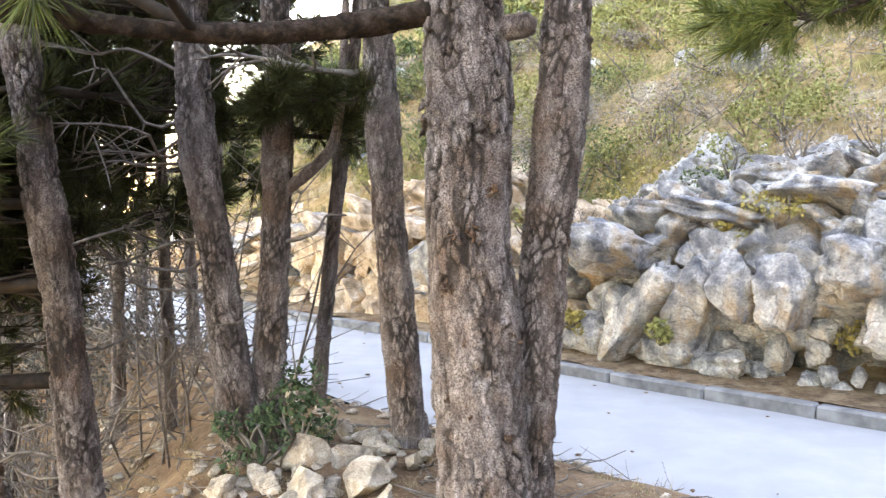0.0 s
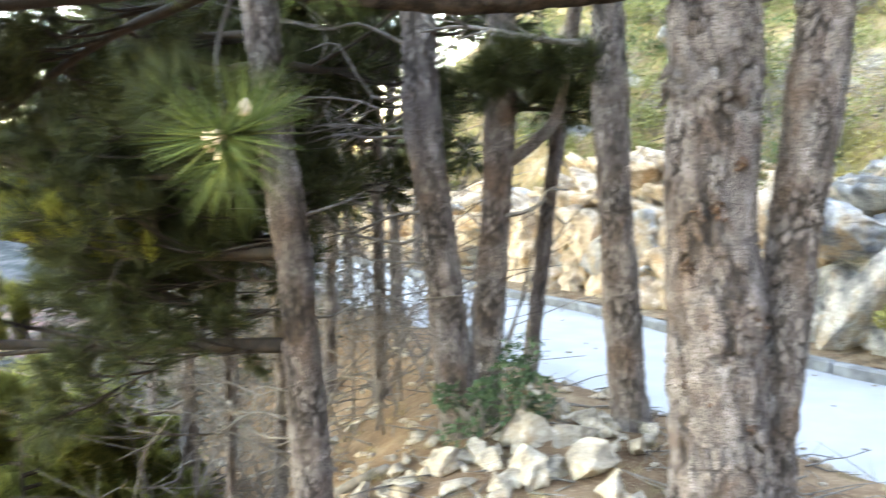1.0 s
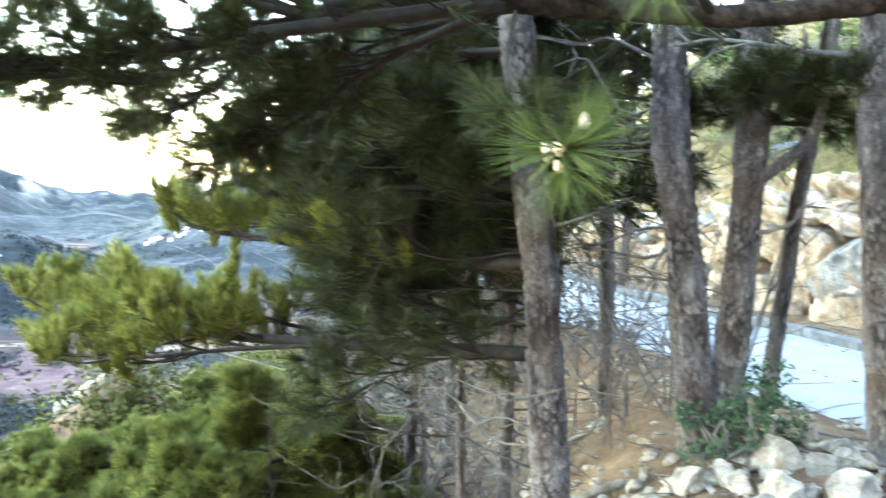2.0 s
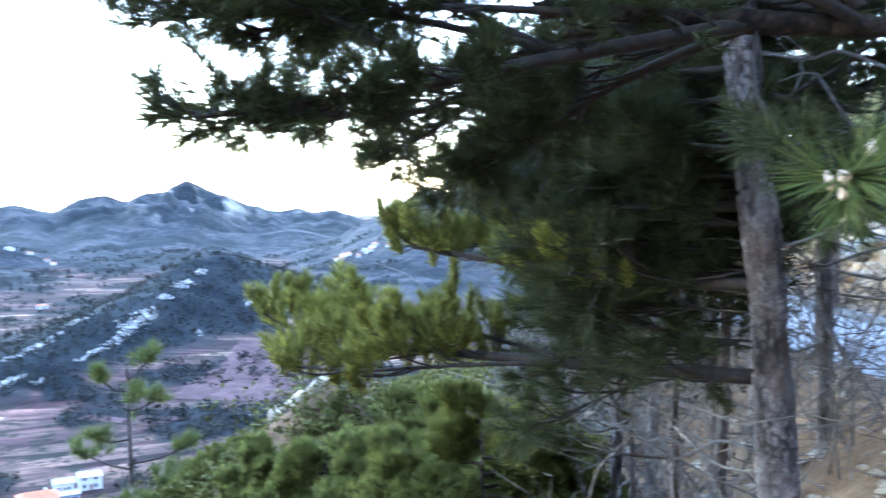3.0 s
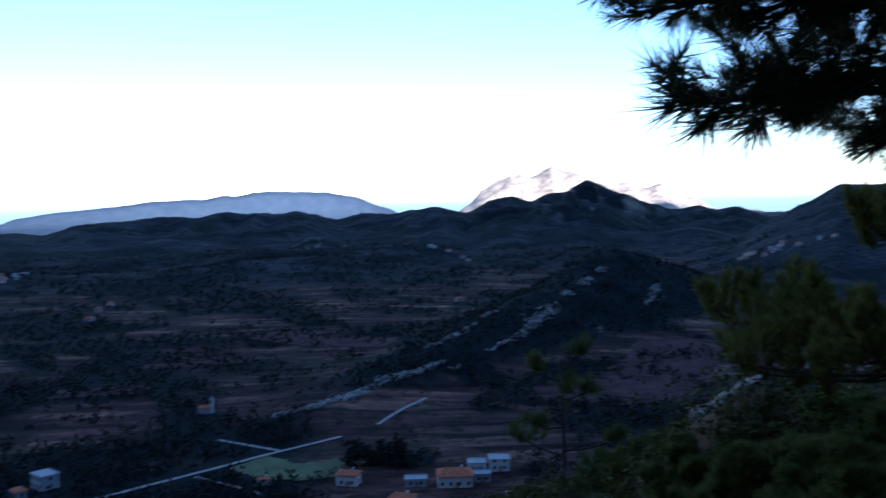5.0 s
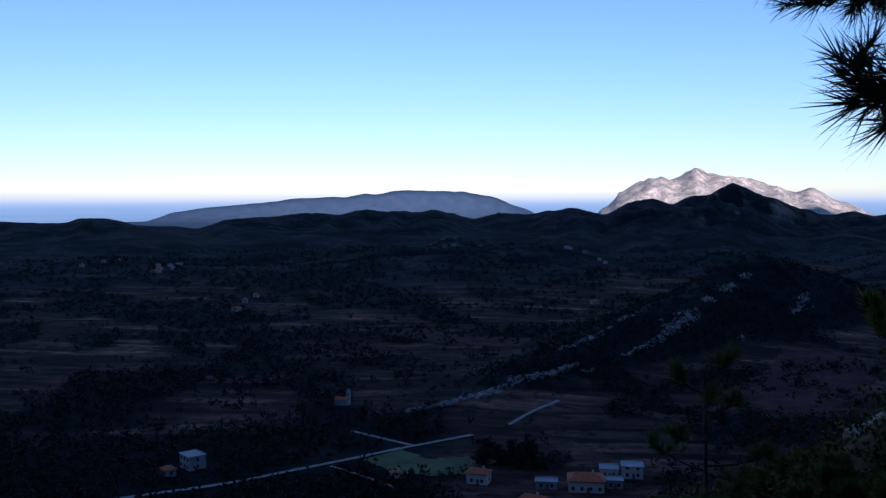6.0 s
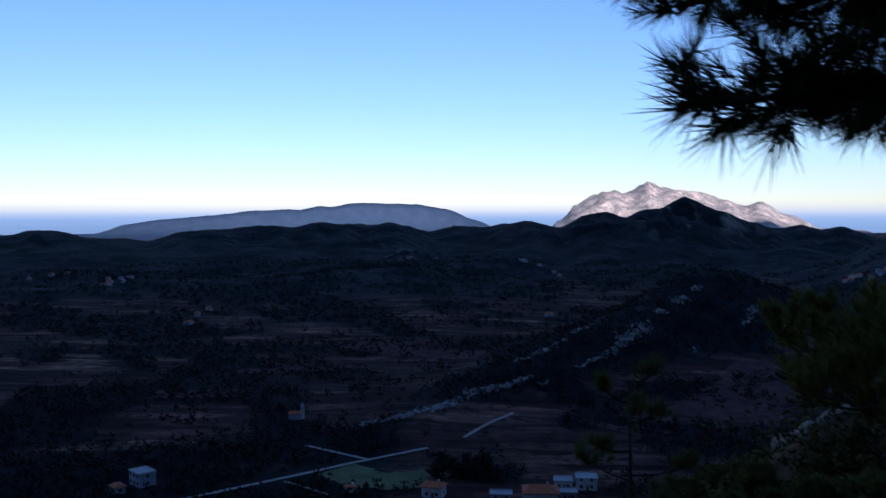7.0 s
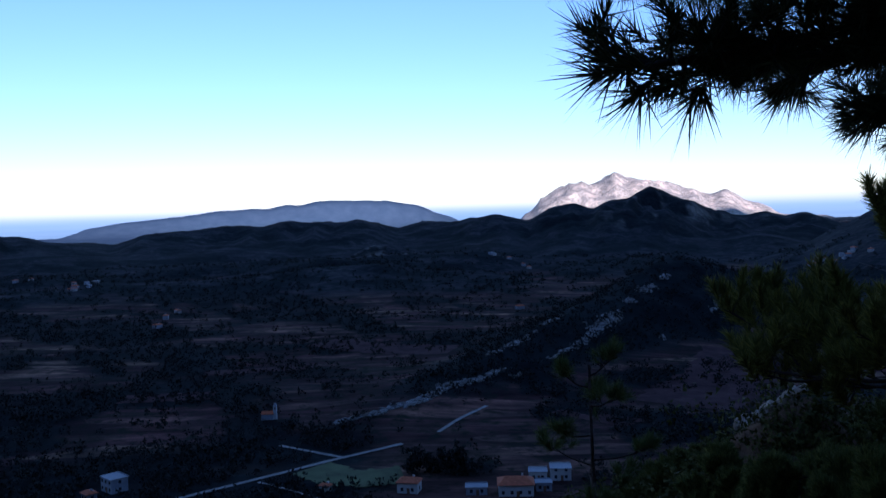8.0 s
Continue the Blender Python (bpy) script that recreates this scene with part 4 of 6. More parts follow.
def dead_branch(g, p, d, ln, r0, parent):
    """A bare crooked branch with a few side twigs."""
    d = np.asarray(d, float) / np.linalg.norm(d)
    jig = lambda s: g.normal(size=3) * s * ln
    line = smooth_line([p, p + d * ln * 0.25 + jig(0.05), p + d * ln * 0.5 + jig(0.08), p + d * ln * 0.75 + jig(0.1), p + d * ln + jig(0.13)], 12)
    pieces = [tube(line, np.linspace(r0, r0 * 0.3, 12), 6)]
    for _ in range(int(4 + ln * 5)):
        i = g.integers(3, 11)
        e = d + g.normal(size=3) * 0.6
        e /= np.linalg.norm(e)
        l2 = ln * g.uniform(0.15, 0.45)
        pieces.append(tube(smooth_line([line[i], line[i] + e * l2 * 0.5 + jig(0.02), line[i] + e * l2 + jig(0.04)], 5), np.linspace(r0 * 0.45, r0 * 0.12, 5), 5))
    v, f = join(pieces)
    put("dead_branch", mesh_of("dead_branch", v, f, TWIG), parent)


def add_boughs(tree, g, boughs, shapes, mat_, label, seed, rise=0.0):
    """boughs: lines with radii, twig count and reach."""
    wood, tufts = [], []
    for line, r0, r1, twigs, reach, *rest in boughs:
        limb, w, t = bough(g, line, r0, r1, twigs, reach, *rest)
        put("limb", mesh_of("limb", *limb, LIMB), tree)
        wood += w
        tufts += t
    if wood:
        v, f = join(wood)
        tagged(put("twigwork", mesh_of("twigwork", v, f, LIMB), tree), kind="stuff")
    tagged(place_tufts("crown", tufts, shapes, mat_, tree, label, seed, rise), kind="stuff")


def crown_boughs(g, line, z0, z1, count, long0, long1, twigs, toward=None, spread=180, reach=0.8, thick=1.0):
    """Boughs in loose whorls up a trunk."""
    pts = smooth_line(line, 60)
    out = []
    for k in range(count):
        z = z0 + (z1 - z0) * (k + g.uniform(0, 1)) / count
        p = pts[np.argmin(np.abs(pts[:, 2] - z))]
        a = g.uniform(-180, 180) if toward is None else toward + g.uniform(-spread, spread)
        ln = (long0 + (long1 - long0) * (z - z0) / (z1 - z0 + 1e-6)) * g.uniform(0.7, 1.1)
        dx, dy = heading(a) * ln
        rise = (g.uniform(-0.1, 0.25) if thick == 1.0 else g.uniform(-0.3, 0.4)) * ln
        out.append(([p, p + np.array((dx * 0.5, dy * 0.5, rise * 0.2)), p + np.array((dx, dy, rise))], (0.012 + 0.014 * ln) * thick, 0.005, twigs, reach * min(ln, 1.6) * 0.6, 0.25 if thick == 1.0 else 0.05))
    return out


def tall(line, top):
    """A trunk line carried on to the given height with its own lean."""
    a, b = np.array(line[-2]), np.array(line[-1])
    way = (b - a) / (b[2] - a[2])
    mid = b + way * (top - b[2]) * 0.5
    end = b + way * (top - b[2]) * 0.9
    return [*line, tuple(mid), (end[0], end[1], top)]


def rooted(line):
    """The trunk line begun a little below the ground."""
    x, y, _ = line[0]
    return [(x, y, ground_z(x, y) - 0.12), *line[1:]]


def build_near_pines():
    g = np.random.default_rng(3)
    lab = "grey-brown pine with plated bark and dark green needles"
    # the double-stemmed pine on the bank
    big = thing("pine_tree", "old double-stemmed pine with thick cracked bark on the bank", "tree", "pines on the bank", at=(0.2, 3.76, ground_z(0.2, 3.76)))
    line = rooted([(0.18, 3.75, 0.3), (0.14, 3.75, 1.0), (0.11, 3.75, 1.6), (0.11, 3.75, 2.13), (0.08, 3.75, 2.64)])
    main = tall(line, 7.5)
    stem = trunk_part("trunk", big, main, 0.195, 0.12, 168, 560, 0.1, 2.6)
    line2 = rooted([(0.36, 3.86, 0.3), (0.37, 3.85, 0.98), (0.42, 3.85, 1.47), (0.49, 3.84, 2.07), (0.53, 3.83, 2.65)])
    trunk_part("second_trunk", big, tall(line2, 6.5), 0.115, 0.08, 108, 480, 0.1, 2.6)
    # a burr of broken bark round the stem
    lumps = []
    kg = np.random.default_rng(77)
    for k in range(70):
        a = kg.uniform(0, 6.28)
        v, f = stone(770 + k, (0.013, 0.036 * kg.uniform(0.6, 1.2), 0.034 * kg.uniform(0.6, 1.3)), 2, 9, 0.16)
        rr = 0.165 + 0.022 * kg.uniform(0, 1)
        lumps.append((turned(v, kg.normal() * 0.4, kg.normal() * 0.35 - 0.25, a) + np.array((0.10 + rr * math.cos(a), 3.75 + rr * math.sin(a), 2.15 + 0.045 * kg.normal())), f))
    put("knot", mesh_of("knot", *join(lumps), BARK), stem, "burr of broken dark bark")
    for k, (sx, sz, sr) in enumerate(((0.10, 1.69, 0.034), (0.20, 1.86, 0.026), (0.03, 1.68, 0.022), (0.03, 1.48, 0.026), (0.27, 1.26, 0.030), (0.10, 1.25, 0.026), (0.13, 0.98, 0.034), (0.25, 0.86, 0.022), (0.02, 1.02, 0.020))):
        bits = []
        cx, wide_ = float(np.interp(sz, [0.3, 1.0, 1.6, 2.6], [0.18, 0.14, 0.11, 0.08])), 0.19
        sy = 3.75 - math.sqrt(max(wide_ ** 2 - (sx - cx) ** 2, 0.0009)) * 0.95
        for _ in range(11):
            v, f = stone(int(kg.integers(1, 9999)), (sr * kg.uniform(0.25, 0.6), 0.012, sr * kg.uniform(0.2, 0.5)), 2, 8, 0.12)
            bits.append((turned(v, 0, kg.uniform(-1.5, 1.5), 0) + np.array((sx + kg.normal() * sr * 0.55, sy + kg.normal() * 0.004, sz + kg.normal() * sr * 0.6)), f))
        put("branch_scar", mesh_of("branch_scar", *join(bits), SCAR, False), stem, "rusty brown scar of a lost branch")
    v, f = tube(smooth_line([(0.1, 3.74, 2.50), (0.3, 3.7, 2.52), (0.36, 3.68, 2.53)], 8), np.linspace(0.06, 0.045, 8), 12)
    put("broken_limb", mesh_of("broken_limb", v, f, BARK), big, "short broken limb stub")
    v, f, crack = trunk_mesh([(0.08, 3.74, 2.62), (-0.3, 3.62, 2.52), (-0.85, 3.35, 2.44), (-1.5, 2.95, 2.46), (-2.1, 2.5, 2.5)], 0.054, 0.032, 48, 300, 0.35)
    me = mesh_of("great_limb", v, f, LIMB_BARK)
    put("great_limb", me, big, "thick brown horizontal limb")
    L = [(-1.5, 2.95, 2.46), (-2.0, 2.35, 2.3), (-2.3, 1.8, 2.15), (-2.49, 1.35, 2.07)]
    boughs = [([(-1.05, 2.4, 2.76), (-0.95, 2.1, 2.65), (-0.85, 1.9, 2.45), (-0.79, 1.78, 2.27)], 0.008, 0.004, 3, 0.12, 0.7, 0.1, 0, 1),
              (L, 0.03, 0.008, 20, 0.32, 0.05, 0.3, 1, 4),
              ([(-2.0, 2.35, 2.34), (-2.5, 2.1, 2.6), (-2.82, 1.82, 2.59), (-3.1, 1.56, 2.51)], 0.018, 0.006, 16, 0.26, 0.1, 0.25, 1, 4),
              ([(-1.9, 2.4, 2.45), (-2.3, 2.1, 2.46), (-2.55, 1.9, 2.41), (-2.75, 1.72, 2.37)], 0.014, 0.006, 14, 0.27, 0.1, 0.25, 1, 4),
              ([(-2.0, 2.35, 2.34), (-2.45, 2.0, 2.45), (-2.7, 1.75, 2.43), (-2.92, 1.55, 2.4)], 0.014, 0.006, 13, 0.22, 0.2, 0.25, 1, 4),
              ([(-2.2, 1.95, 2.25), (-2.35, 1.8, 2.36), (-2.42, 1.64, 2.4), (-2.46, 1.55, 2.42)], 0.016, 0.006, 12, 0.24, 0.1, 0.2, 2, 4),
              ([(-1.9, 2.45, 2.36), (-2.3, 2.35, 2.30), (-2.56, 2.26, 2.18), (-2.78, 2.2, 2.13)], 0.016, 0.006, 12, 0.24, 0.1, 0.25, 1, 4),
              ([(-2.0, 2.35, 2.3), (-2.25, 2.0, 2.12), (-2.42, 1.72, 2.1), (-2.52, 1.56, 2.08)], 0.014, 0.006, 12, 0.22, 0.1, 0.25, 1, 4),
              ([(-1.2, 3.1, 2.45), (-1.7, 2.6, 2.75), (-2.2, 2.15, 2.72), (-2.66, 1.8, 2.62)], 0.026, 0.007, 20, 0.40, 0.2, 0.3, 1, 4),
              ([(-1.5, 2.95, 2.46), (-2.2, 2.8, 2.45), (-2.6, 2.72, 2.18), (-2.84, 2.66, 2.04)], 0.026, 0.007, 20, 0.34, 0.2, 0.25, 1, 4),
              ([(-1.5, 2.95, 2.46), (-2.1, 3.1, 2.3), (-2.6, 3.2, 2.05), (-2.9, 3.2, 1.92)], 0.022, 0.007, 26, 0.42, 0.2, 0.1, 2, 4),
              ([(-1.0, 3.3, 2.45), (-1.7, 3.3, 2.5), (-2.3, 3.2, 2.35), (-2.7, 3.15, 2.15)], 0.02, 0.007, 25, 0.45, 0.25, 0.2, 2, 4),
              ([(-0.9, 3.3, 2.45), (-1.5, 3.2, 2.75), (-2.2, 2.9, 2.9), (-2.8, 2.5, 2.85)], 0.026, 0.007, 24, 0.6, 0.25, 0.3, 2, 4),
              ([(-1.2, 3.1, 2.45), (-1.7, 2.8, 2.7), (-2.2, 2.4, 2.62), (-2.6, 2.2, 2.45)], 0.02, 0.007, 25, 0.45, 0.3, 0.2, 2, 4),
              ([(-1.2, 3.1, 2.5), (-1.7, 3.0, 3.2), (-2.2, 2.5, 3.3), (-2.8, 2.0, 3.1)], 0.026, 0.007, 18, 0.7, 0.2, 0.3, 2, 4),
              ([(-1.3, 3.1, 2.5), (-1.8, 2.6, 3.0), (-2.2, 2.2, 3.05), (-2.5, 1.85, 2.9)], 0.022, 0.007, 18, 0.5, 0.2, 0.3, 2, 4),
              ([(-1.5, 2.95, 2.44), (-1.4, 2.6, 2.2), (-1.2, 2.2, 2.02), (-0.97, 1.72, 1.93)], 0.008, 0.005, 6, 0.26, 0.6, 0.2, 1, 2),
              ([(-0.9, 3.3, 2.45), (-1.0, 2.6, 2.7), (-1.2, 1.9, 2.85), (-1.5, 1.4, 3.0)], 0.02, 0.006, 14, 0.5, 0.35, 0.3, 2, 3)]
    add_boughs(big, g, boughs, FINE, NEEDLE, "dark green long-needled shoots", 31)
    for k, (p, d) in enumerate((((-2.51, 1.32, 2.07), (-0.8, -0.5, -0.1)), ((-2.52, 1.35, 2.06), (-0.5, -0.8, 0.4)), ((-2.53, 1.4, 2.05), (-0.8, -0.1, -0.6)), ((-2.48, 1.54, 2.06), (-0.5, -0.4, -0.8)),
                                ((-3.05, 1.58, 2.53), (-0.8, -0.5, -0.2)), ((-2.79, 2.18, 2.12), (-0.9, -0.2, -0.5)), ((-2.86, 2.64, 2.03), (-0.9, 0, -0.5)))):
        place_tufts("end_shoot", [(p, d, 1.45)], FINE, NEEDLE, big, "long-needled shoot at a bough's end", 390 + k)
    # high crown above the view, added to shade the great limb and the bank
    add_boughs(big, g, crown_boughs(g, main, 3.4, 7.2, 16, 2.4, 0.8, 8, None, 180, 0.9), WIDE, NEEDLE, "dark green high crown out of view, added for shade", 40)
    place_tufts("hanging_shoot", [((-0.79, 1.78, 2.27), (0.1, -0.4, -1.0), 1.0), ((-0.8, 1.8, 2.3), (0.5, -0.4, -0.6), 0.9)], [tuft_shape(60, 0.16, 0.0040, 0.04, 62)], NEEDLE_ROSE, big, "green hanging shoot of long needles", 63)
    # the shoot with buds that hangs before the path
    shoot = place_tufts("bud_shoot", [((-0.945, 1.66, 1.905), (0.5, -0.85, -0.1), 1.0), ((-0.93, 1.70, 1.90), (0.6, -0.3, 0.5), 0.9), ((-0.96, 1.7, 1.9), (-0.6, -0.5, 0.2), 0.9),
                              ((-0.95, 1.7, 1.88), (0.2, -0.6, -0.8), 0.9)], [tuft_shape(100, 0.19, 0.0040, 0.03, 61)], NEEDLE_ROSE, big, "fresh green rosette of long needles")
    for k, (bx, by, bz) in enumerate(((-0.94, 1.63, 1.905), (-0.975, 1.66, 1.895), (-0.945, 1.64, 1.865), (-0.905, 1.67, 1.955))):
        v, f = stone(900 + k, (0.013, 0.013, 0.020), 2, 3, 0.12)
        put("bud", mesh_of("bud", v, f, BUD), shoot, "pale pinkish resin-coated bud", at=(bx, by, bz))
    # a pine standing by, one bough of which hangs over the road
    t6 = thing("pine_tree", "pine beside the road with a green bough hanging low", "tree", "pines on the bank", at=(2.05, 2.6, ground_z(2.05, 2.6)))
    line = tall(rooted([(2.05, 2.6, 0.3), (2.05, 2.62, 1.5), (2.02, 2.65, 2.8)]), 6.0)
    trunk_part("trunk", t6, line, 0.11, 0.05, 32, 160, 0.15)
    add_boughs(t6, g, [([(2.03, 2.65, 2.75), (1.78, 3.0, 2.72), (1.5, 3.25, 2.52), (1.2, 3.42, 2.47)], 0.014, 0.005, 10, 0.26, 0.4, 0.2, 1, 3), ([(1.78, 3.0, 2.72), (1.6, 3.3, 2.68), (1.42, 3.5, 2.58), (1.3, 3.6, 2.5)], 0.01, 0.004, 8, 0.24, 0.3, 0.15, 1, 3)], MID, NEEDLE_ROSE, "green drooping shoots", 38)
    # its neighbours
    t5 = thing("pine_tree", "slender grey-barked pine leaning on the bank", "tree", "pines on the bank", at=(-0.15, 4.7, ground_z(-0.15, 4.7)))
    line = tall(rooted([(-0.14, 4.7, 0.25), (-0.21, 4.7, 0.85), (-0.27, 4.69, 1.63), (-0.30, 4.69, 2.12), (-0.33, 4.69, 2.67)]), 7.5)
    trunk_part("trunk", t5, line, 0.098, 0.05, 76, 340, 0.2, 2.9)
    add_boughs(t5, g, crown_boughs(g, line, 3.2, 7.3, 9, 1.6, 0.6, 6), MID, NEEDLE, "", 32)
    dead_branch(g, np.array((-0.31, 4.68, 2.45)), (-1, -0.1, 0.1), 1.0, 0.02, t5)
    t4 = thing("pine_tree", "thin leaning young pine beside the road", "tree", "pines on the bank", at=(-0.84, 5.8, ground_z(-0.84, 5.8)))
    line = tall(rooted([(-0.83, 5.8, 0.4), (-0.80, 5.8, 0.7), (-0.72, 5.8, 1.46), (-0.65, 5.8, 2.0), (-0.56, 5.8, 2.72)]), 6)
    trunk_part("trunk", t4, line, 0.055, 0.03, 28, 160, 0.15)
    add_boughs(t4, g, crown_boughs(g, line, 3.3, 5.9, 7, 0.9, 0.4, 5), MID, NEEDLE, "", 33)
    t3 = thing("pine_tree", "forked pine with grey plated bark", "tree", "pines on the bank", at=(-0.96, 4.86, ground_z(-0.96, 4.86)))
    line = tall(rooted([(-0.97, 4.86, 0.4), (-0.94, 4.86, 1.07), (-0.90, 4.87, 1.62), (-0.88, 4.87, 2.14), (-0.88, 4.87, 2.79)]), 7)
    trunk_part("trunk", t3, line, 0.092, 0.05, 76, 340, 0.15, 2.9)
    v, f = tube(smooth_line([(-0.86, 4.86, 1.86), (-0.70, 4.85, 1.98), (-0.58, 4.84, 2.12), (-0.53, 4.83, 2.4), (-0.50, 4.82, 2.9)], 14), np.linspace(0.036, 0.02, 14), 12)
    put("fork", mesh_of("fork", v, f, BARK), t3)
    add_boughs(t3, g, crown_boughs(g, line, 2.15, 2.4, 5, 0.55, 0.45, 6, -60, 120, 0.6) + crown_boughs(g, line, 3.0, 6.9, 9, 1.5, 0.6, 6), MID, NEEDLE, "", 34)
    dead_branch(g, np.array((-0.87, 4.85, 1.60)), (1, -0.1, 0.25), 0.3, 0.014, t3)
    t2 = thing("pine_tree", "pine with many bare dead lower branches", "tree", "pines on the bank", at=(-1.08, 4.78, ground_z(-1.08, 4.78)))
    line = tall(rooted([(-1.05, 4.78, 0.3), (-1.15, 4.76, 1.09), (-1.19, 4.75, 1.54), (-1.27, 4.73, 2.1), (-1.29, 4.73, 2.59)]), 7.5)
    trunk_part("trunk", t2, line, 0.105, 0.055, 76, 340, 0.35, 2.9)
    for z, ln, up in ((2.45, 1.0, 0.12), (2.28, 0.9, 0.05), (2.2, 1.1, -0.1), (2.1, 0.9, 0.0), (2.02, 1.0, -0.12), (1.62, 0.9, -0.05), (1.58, 0.8, -0.2), (1.32, 0.7, 0.1)):
        x = float(np.interp(z, [0.3, 1.09, 1.54, 2.1, 2.59], [-1.05, -1.15, -1.19, -1.27, -1.29]))
        dead_branch(g, np.array((x, 4.74, z)), (-1, g.uniform(-0.5, 0.3), up), ln, 0.011, t2)
    add_boughs(t2, g, crown_boughs(g, line, 3.0, 7.3, 9, 1.7, 0.6, 6), MID, NEEDLE, "", 35)
    # the pine with the long live limbs over the slope
    t1 = thing("pine_tree", "pine with long green limbs reaching over the slope", "tree", "pines on the bank", at=(-1.72, 4.27, ground_z(-1.72, 4.27)))
    line = tall(rooted([(-1.70, 4.27, 0.1), (-1.77, 4.25, 0.96), (-1.80, 4.23, 1.45), (-1.85, 4.21, 1.84), (-1.91, 4.19, 2.39)]), 6.5)
    trunk_part("trunk", t1, line, 0.102, 0.05, 76, 340, 0.2, 2.9)
    boughs = [([(-1.8, 4.22, 1.44), (-2.6, 4.2, 1.42), (-3.4, 4.2, 1.50), (-3.95, 4.22, 1.55)], 0.034, 0.01, 18, 0.42, 0.2, 0.15, 1, 3),
              ([(-2.2, 4.22, 1.43), (-2.9, 4.5, 1.5), (-3.4, 4.6, 1.56), (-3.85, 4.6, 1.56)], 0.014, 0.006, 14, 0.42, 0.15, 0.15, 1, 3),
              ([(-1.8, 4.25, 0.98), (-3.0, 4.15, 0.95), (-4.0, 4.05, 0.96), (-4.85, 4.0, 1.02)], 0.04, 0.012, 22, 0.5, 0.35, 0.2, 1, 3),
              ([(-2.8, 4.2, 0.97), (-3.5, 4.4, 1.0), (-4.2, 4.45, 1.04), (-4.8, 4.4, 1.08)], 0.014, 0.007, 15, 0.5, 0.2, 0.2, 1, 3),
              ([(-2.8, 4.16, 0.96), (-3.4, 3.9, 0.92), (-3.9, 3.72, 0.86), (-4.4, 3.65, 0.84)], 0.014, 0.007, 14, 0.45, 0.2, 0.2, 1, 3)]
    add_boughs(t1, g, boughs, UPRIGHT, NEEDLE_LIT, "upright shoots coloured light green as lit by open sky", 36, 1.6)
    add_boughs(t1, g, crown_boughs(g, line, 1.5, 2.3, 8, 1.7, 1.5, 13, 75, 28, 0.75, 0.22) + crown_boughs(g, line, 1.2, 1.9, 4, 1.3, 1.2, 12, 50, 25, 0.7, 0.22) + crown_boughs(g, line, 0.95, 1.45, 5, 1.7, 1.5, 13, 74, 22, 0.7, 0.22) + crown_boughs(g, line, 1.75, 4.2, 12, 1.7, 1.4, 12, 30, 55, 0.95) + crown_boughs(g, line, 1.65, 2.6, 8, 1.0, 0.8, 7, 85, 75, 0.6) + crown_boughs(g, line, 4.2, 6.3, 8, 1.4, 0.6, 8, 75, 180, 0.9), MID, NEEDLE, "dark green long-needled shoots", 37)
    for z, a in ((1.75, 40), (1.3, 20), (1.15, -10), (0.75, 70), (0.6, 100), (1.6, -30)):
        dead_branch(g, np.array((-1.8, 4.22, z)), (*heading(a), g.uniform(-0.15, 0.2)), g.uniform(0.6, 1.2), 0.009, t1)


build_near_pines()


def forest_pine(g, x, y, height, r0, lean=0.0, crown=0.45, twigs=6, seed=1):
    z = ground_z(x, y)
    t = thing("pine_tree", "slim pine in the wood with bare lower branches", "tree", "pines in the wood", at=(x, y, z))
    a = heading(g.uniform(0, 360)) * lean * height
    line = [(x, y, z - 0.1), (x + a[0] * 0.3, y + a[1] * 0.3, z + height * 0.4), (x + a[0], y + a[1], z + height)]
    trunk_part("trunk", t, line, r0, r0 * 0.35, 16, 70, 0.2)
    pts = smooth_line(line, 40)
    add_boughs(t, g, crown_boughs(g, line, z + height * crown, z + height * 0.97, 18, height * 0.22, height * 0.07, twigs), WIDE, NEEDLE, "", seed)
    for k in range(5):
        zz = z + height * g.uniform(0.12, crown + 0.1)
        p = pts[np.argmin(np.abs(pts[:, 2] - zz))]
        dead_branch(g, p, (*heading(g.uniform(0, 360)), g.uniform(-0.1, 0.2)), g.uniform(0.5, 1.4), 0.012, t)


def build_wood():
    g = np.random.default_rng(11)
    for k, (a, r, h, r0) in enumerate([(17, 7.0, 6.5, 0.06), (20, 8.6, 7, 0.07), (23.5, 6.4, 6, 0.05), (26, 9.0, 7, 0.06), (30.6, 10.5, 6.5, 0.065), (29, 7.6, 6, 0.055),
                                       (15.5, 11, 7.5, 0.08), (18.5, 13, 8, 0.08), (22, 12, 8, 0.08), (25, 15, 8, 0.09), (28, 13, 7.5, 0.08),
                                       (14, 16, 8, 0.09), (20, 18, 8.5, 0.1), (30, 19, 8, 0.09), (24, 21, 9, 0.1), (17, 22, 9, 0.1), (26.5, 5.9, 4.5, 0.034), (23.2, 7.0, 5, 0.04), (28.4, 6.6, 4.2, 0.03)]):
        x, y = r * heading(a)
        forest_pine(g, x, y, h, r0, 0.04, 0.55 if r0 < 0.045 else 0.34, 7, 50 + k)


build_wood()


def young_pine(g, x, y, height, wide, seed, mat_=NEEDLE_YOUNG, thin=1.0, label="bushy bright green young pine on the slope"):
    z = ground_z(x, y)
    t = thing("young_pine", label, "tree", "young pines on the slope", at=(x, y, z))
    line = [(x, y, z - 0.1), (x + 0.05, y, z + height * 0.5), (x, y + 0.05, z + height)]
    trunk_part("trunk", t, line, 0.02 + 0.012 * height, 0.01, 10, 30, 0.1)
    add_boughs(t, g, crown_boughs(g, line, z + height * 0.15, z + height * 0.98, int(16 * thin), wide, wide * 0.25, int(8 * thin) + 2, None, 180, 1.0), UPRIGHT, mat_, "", seed, 1.2)


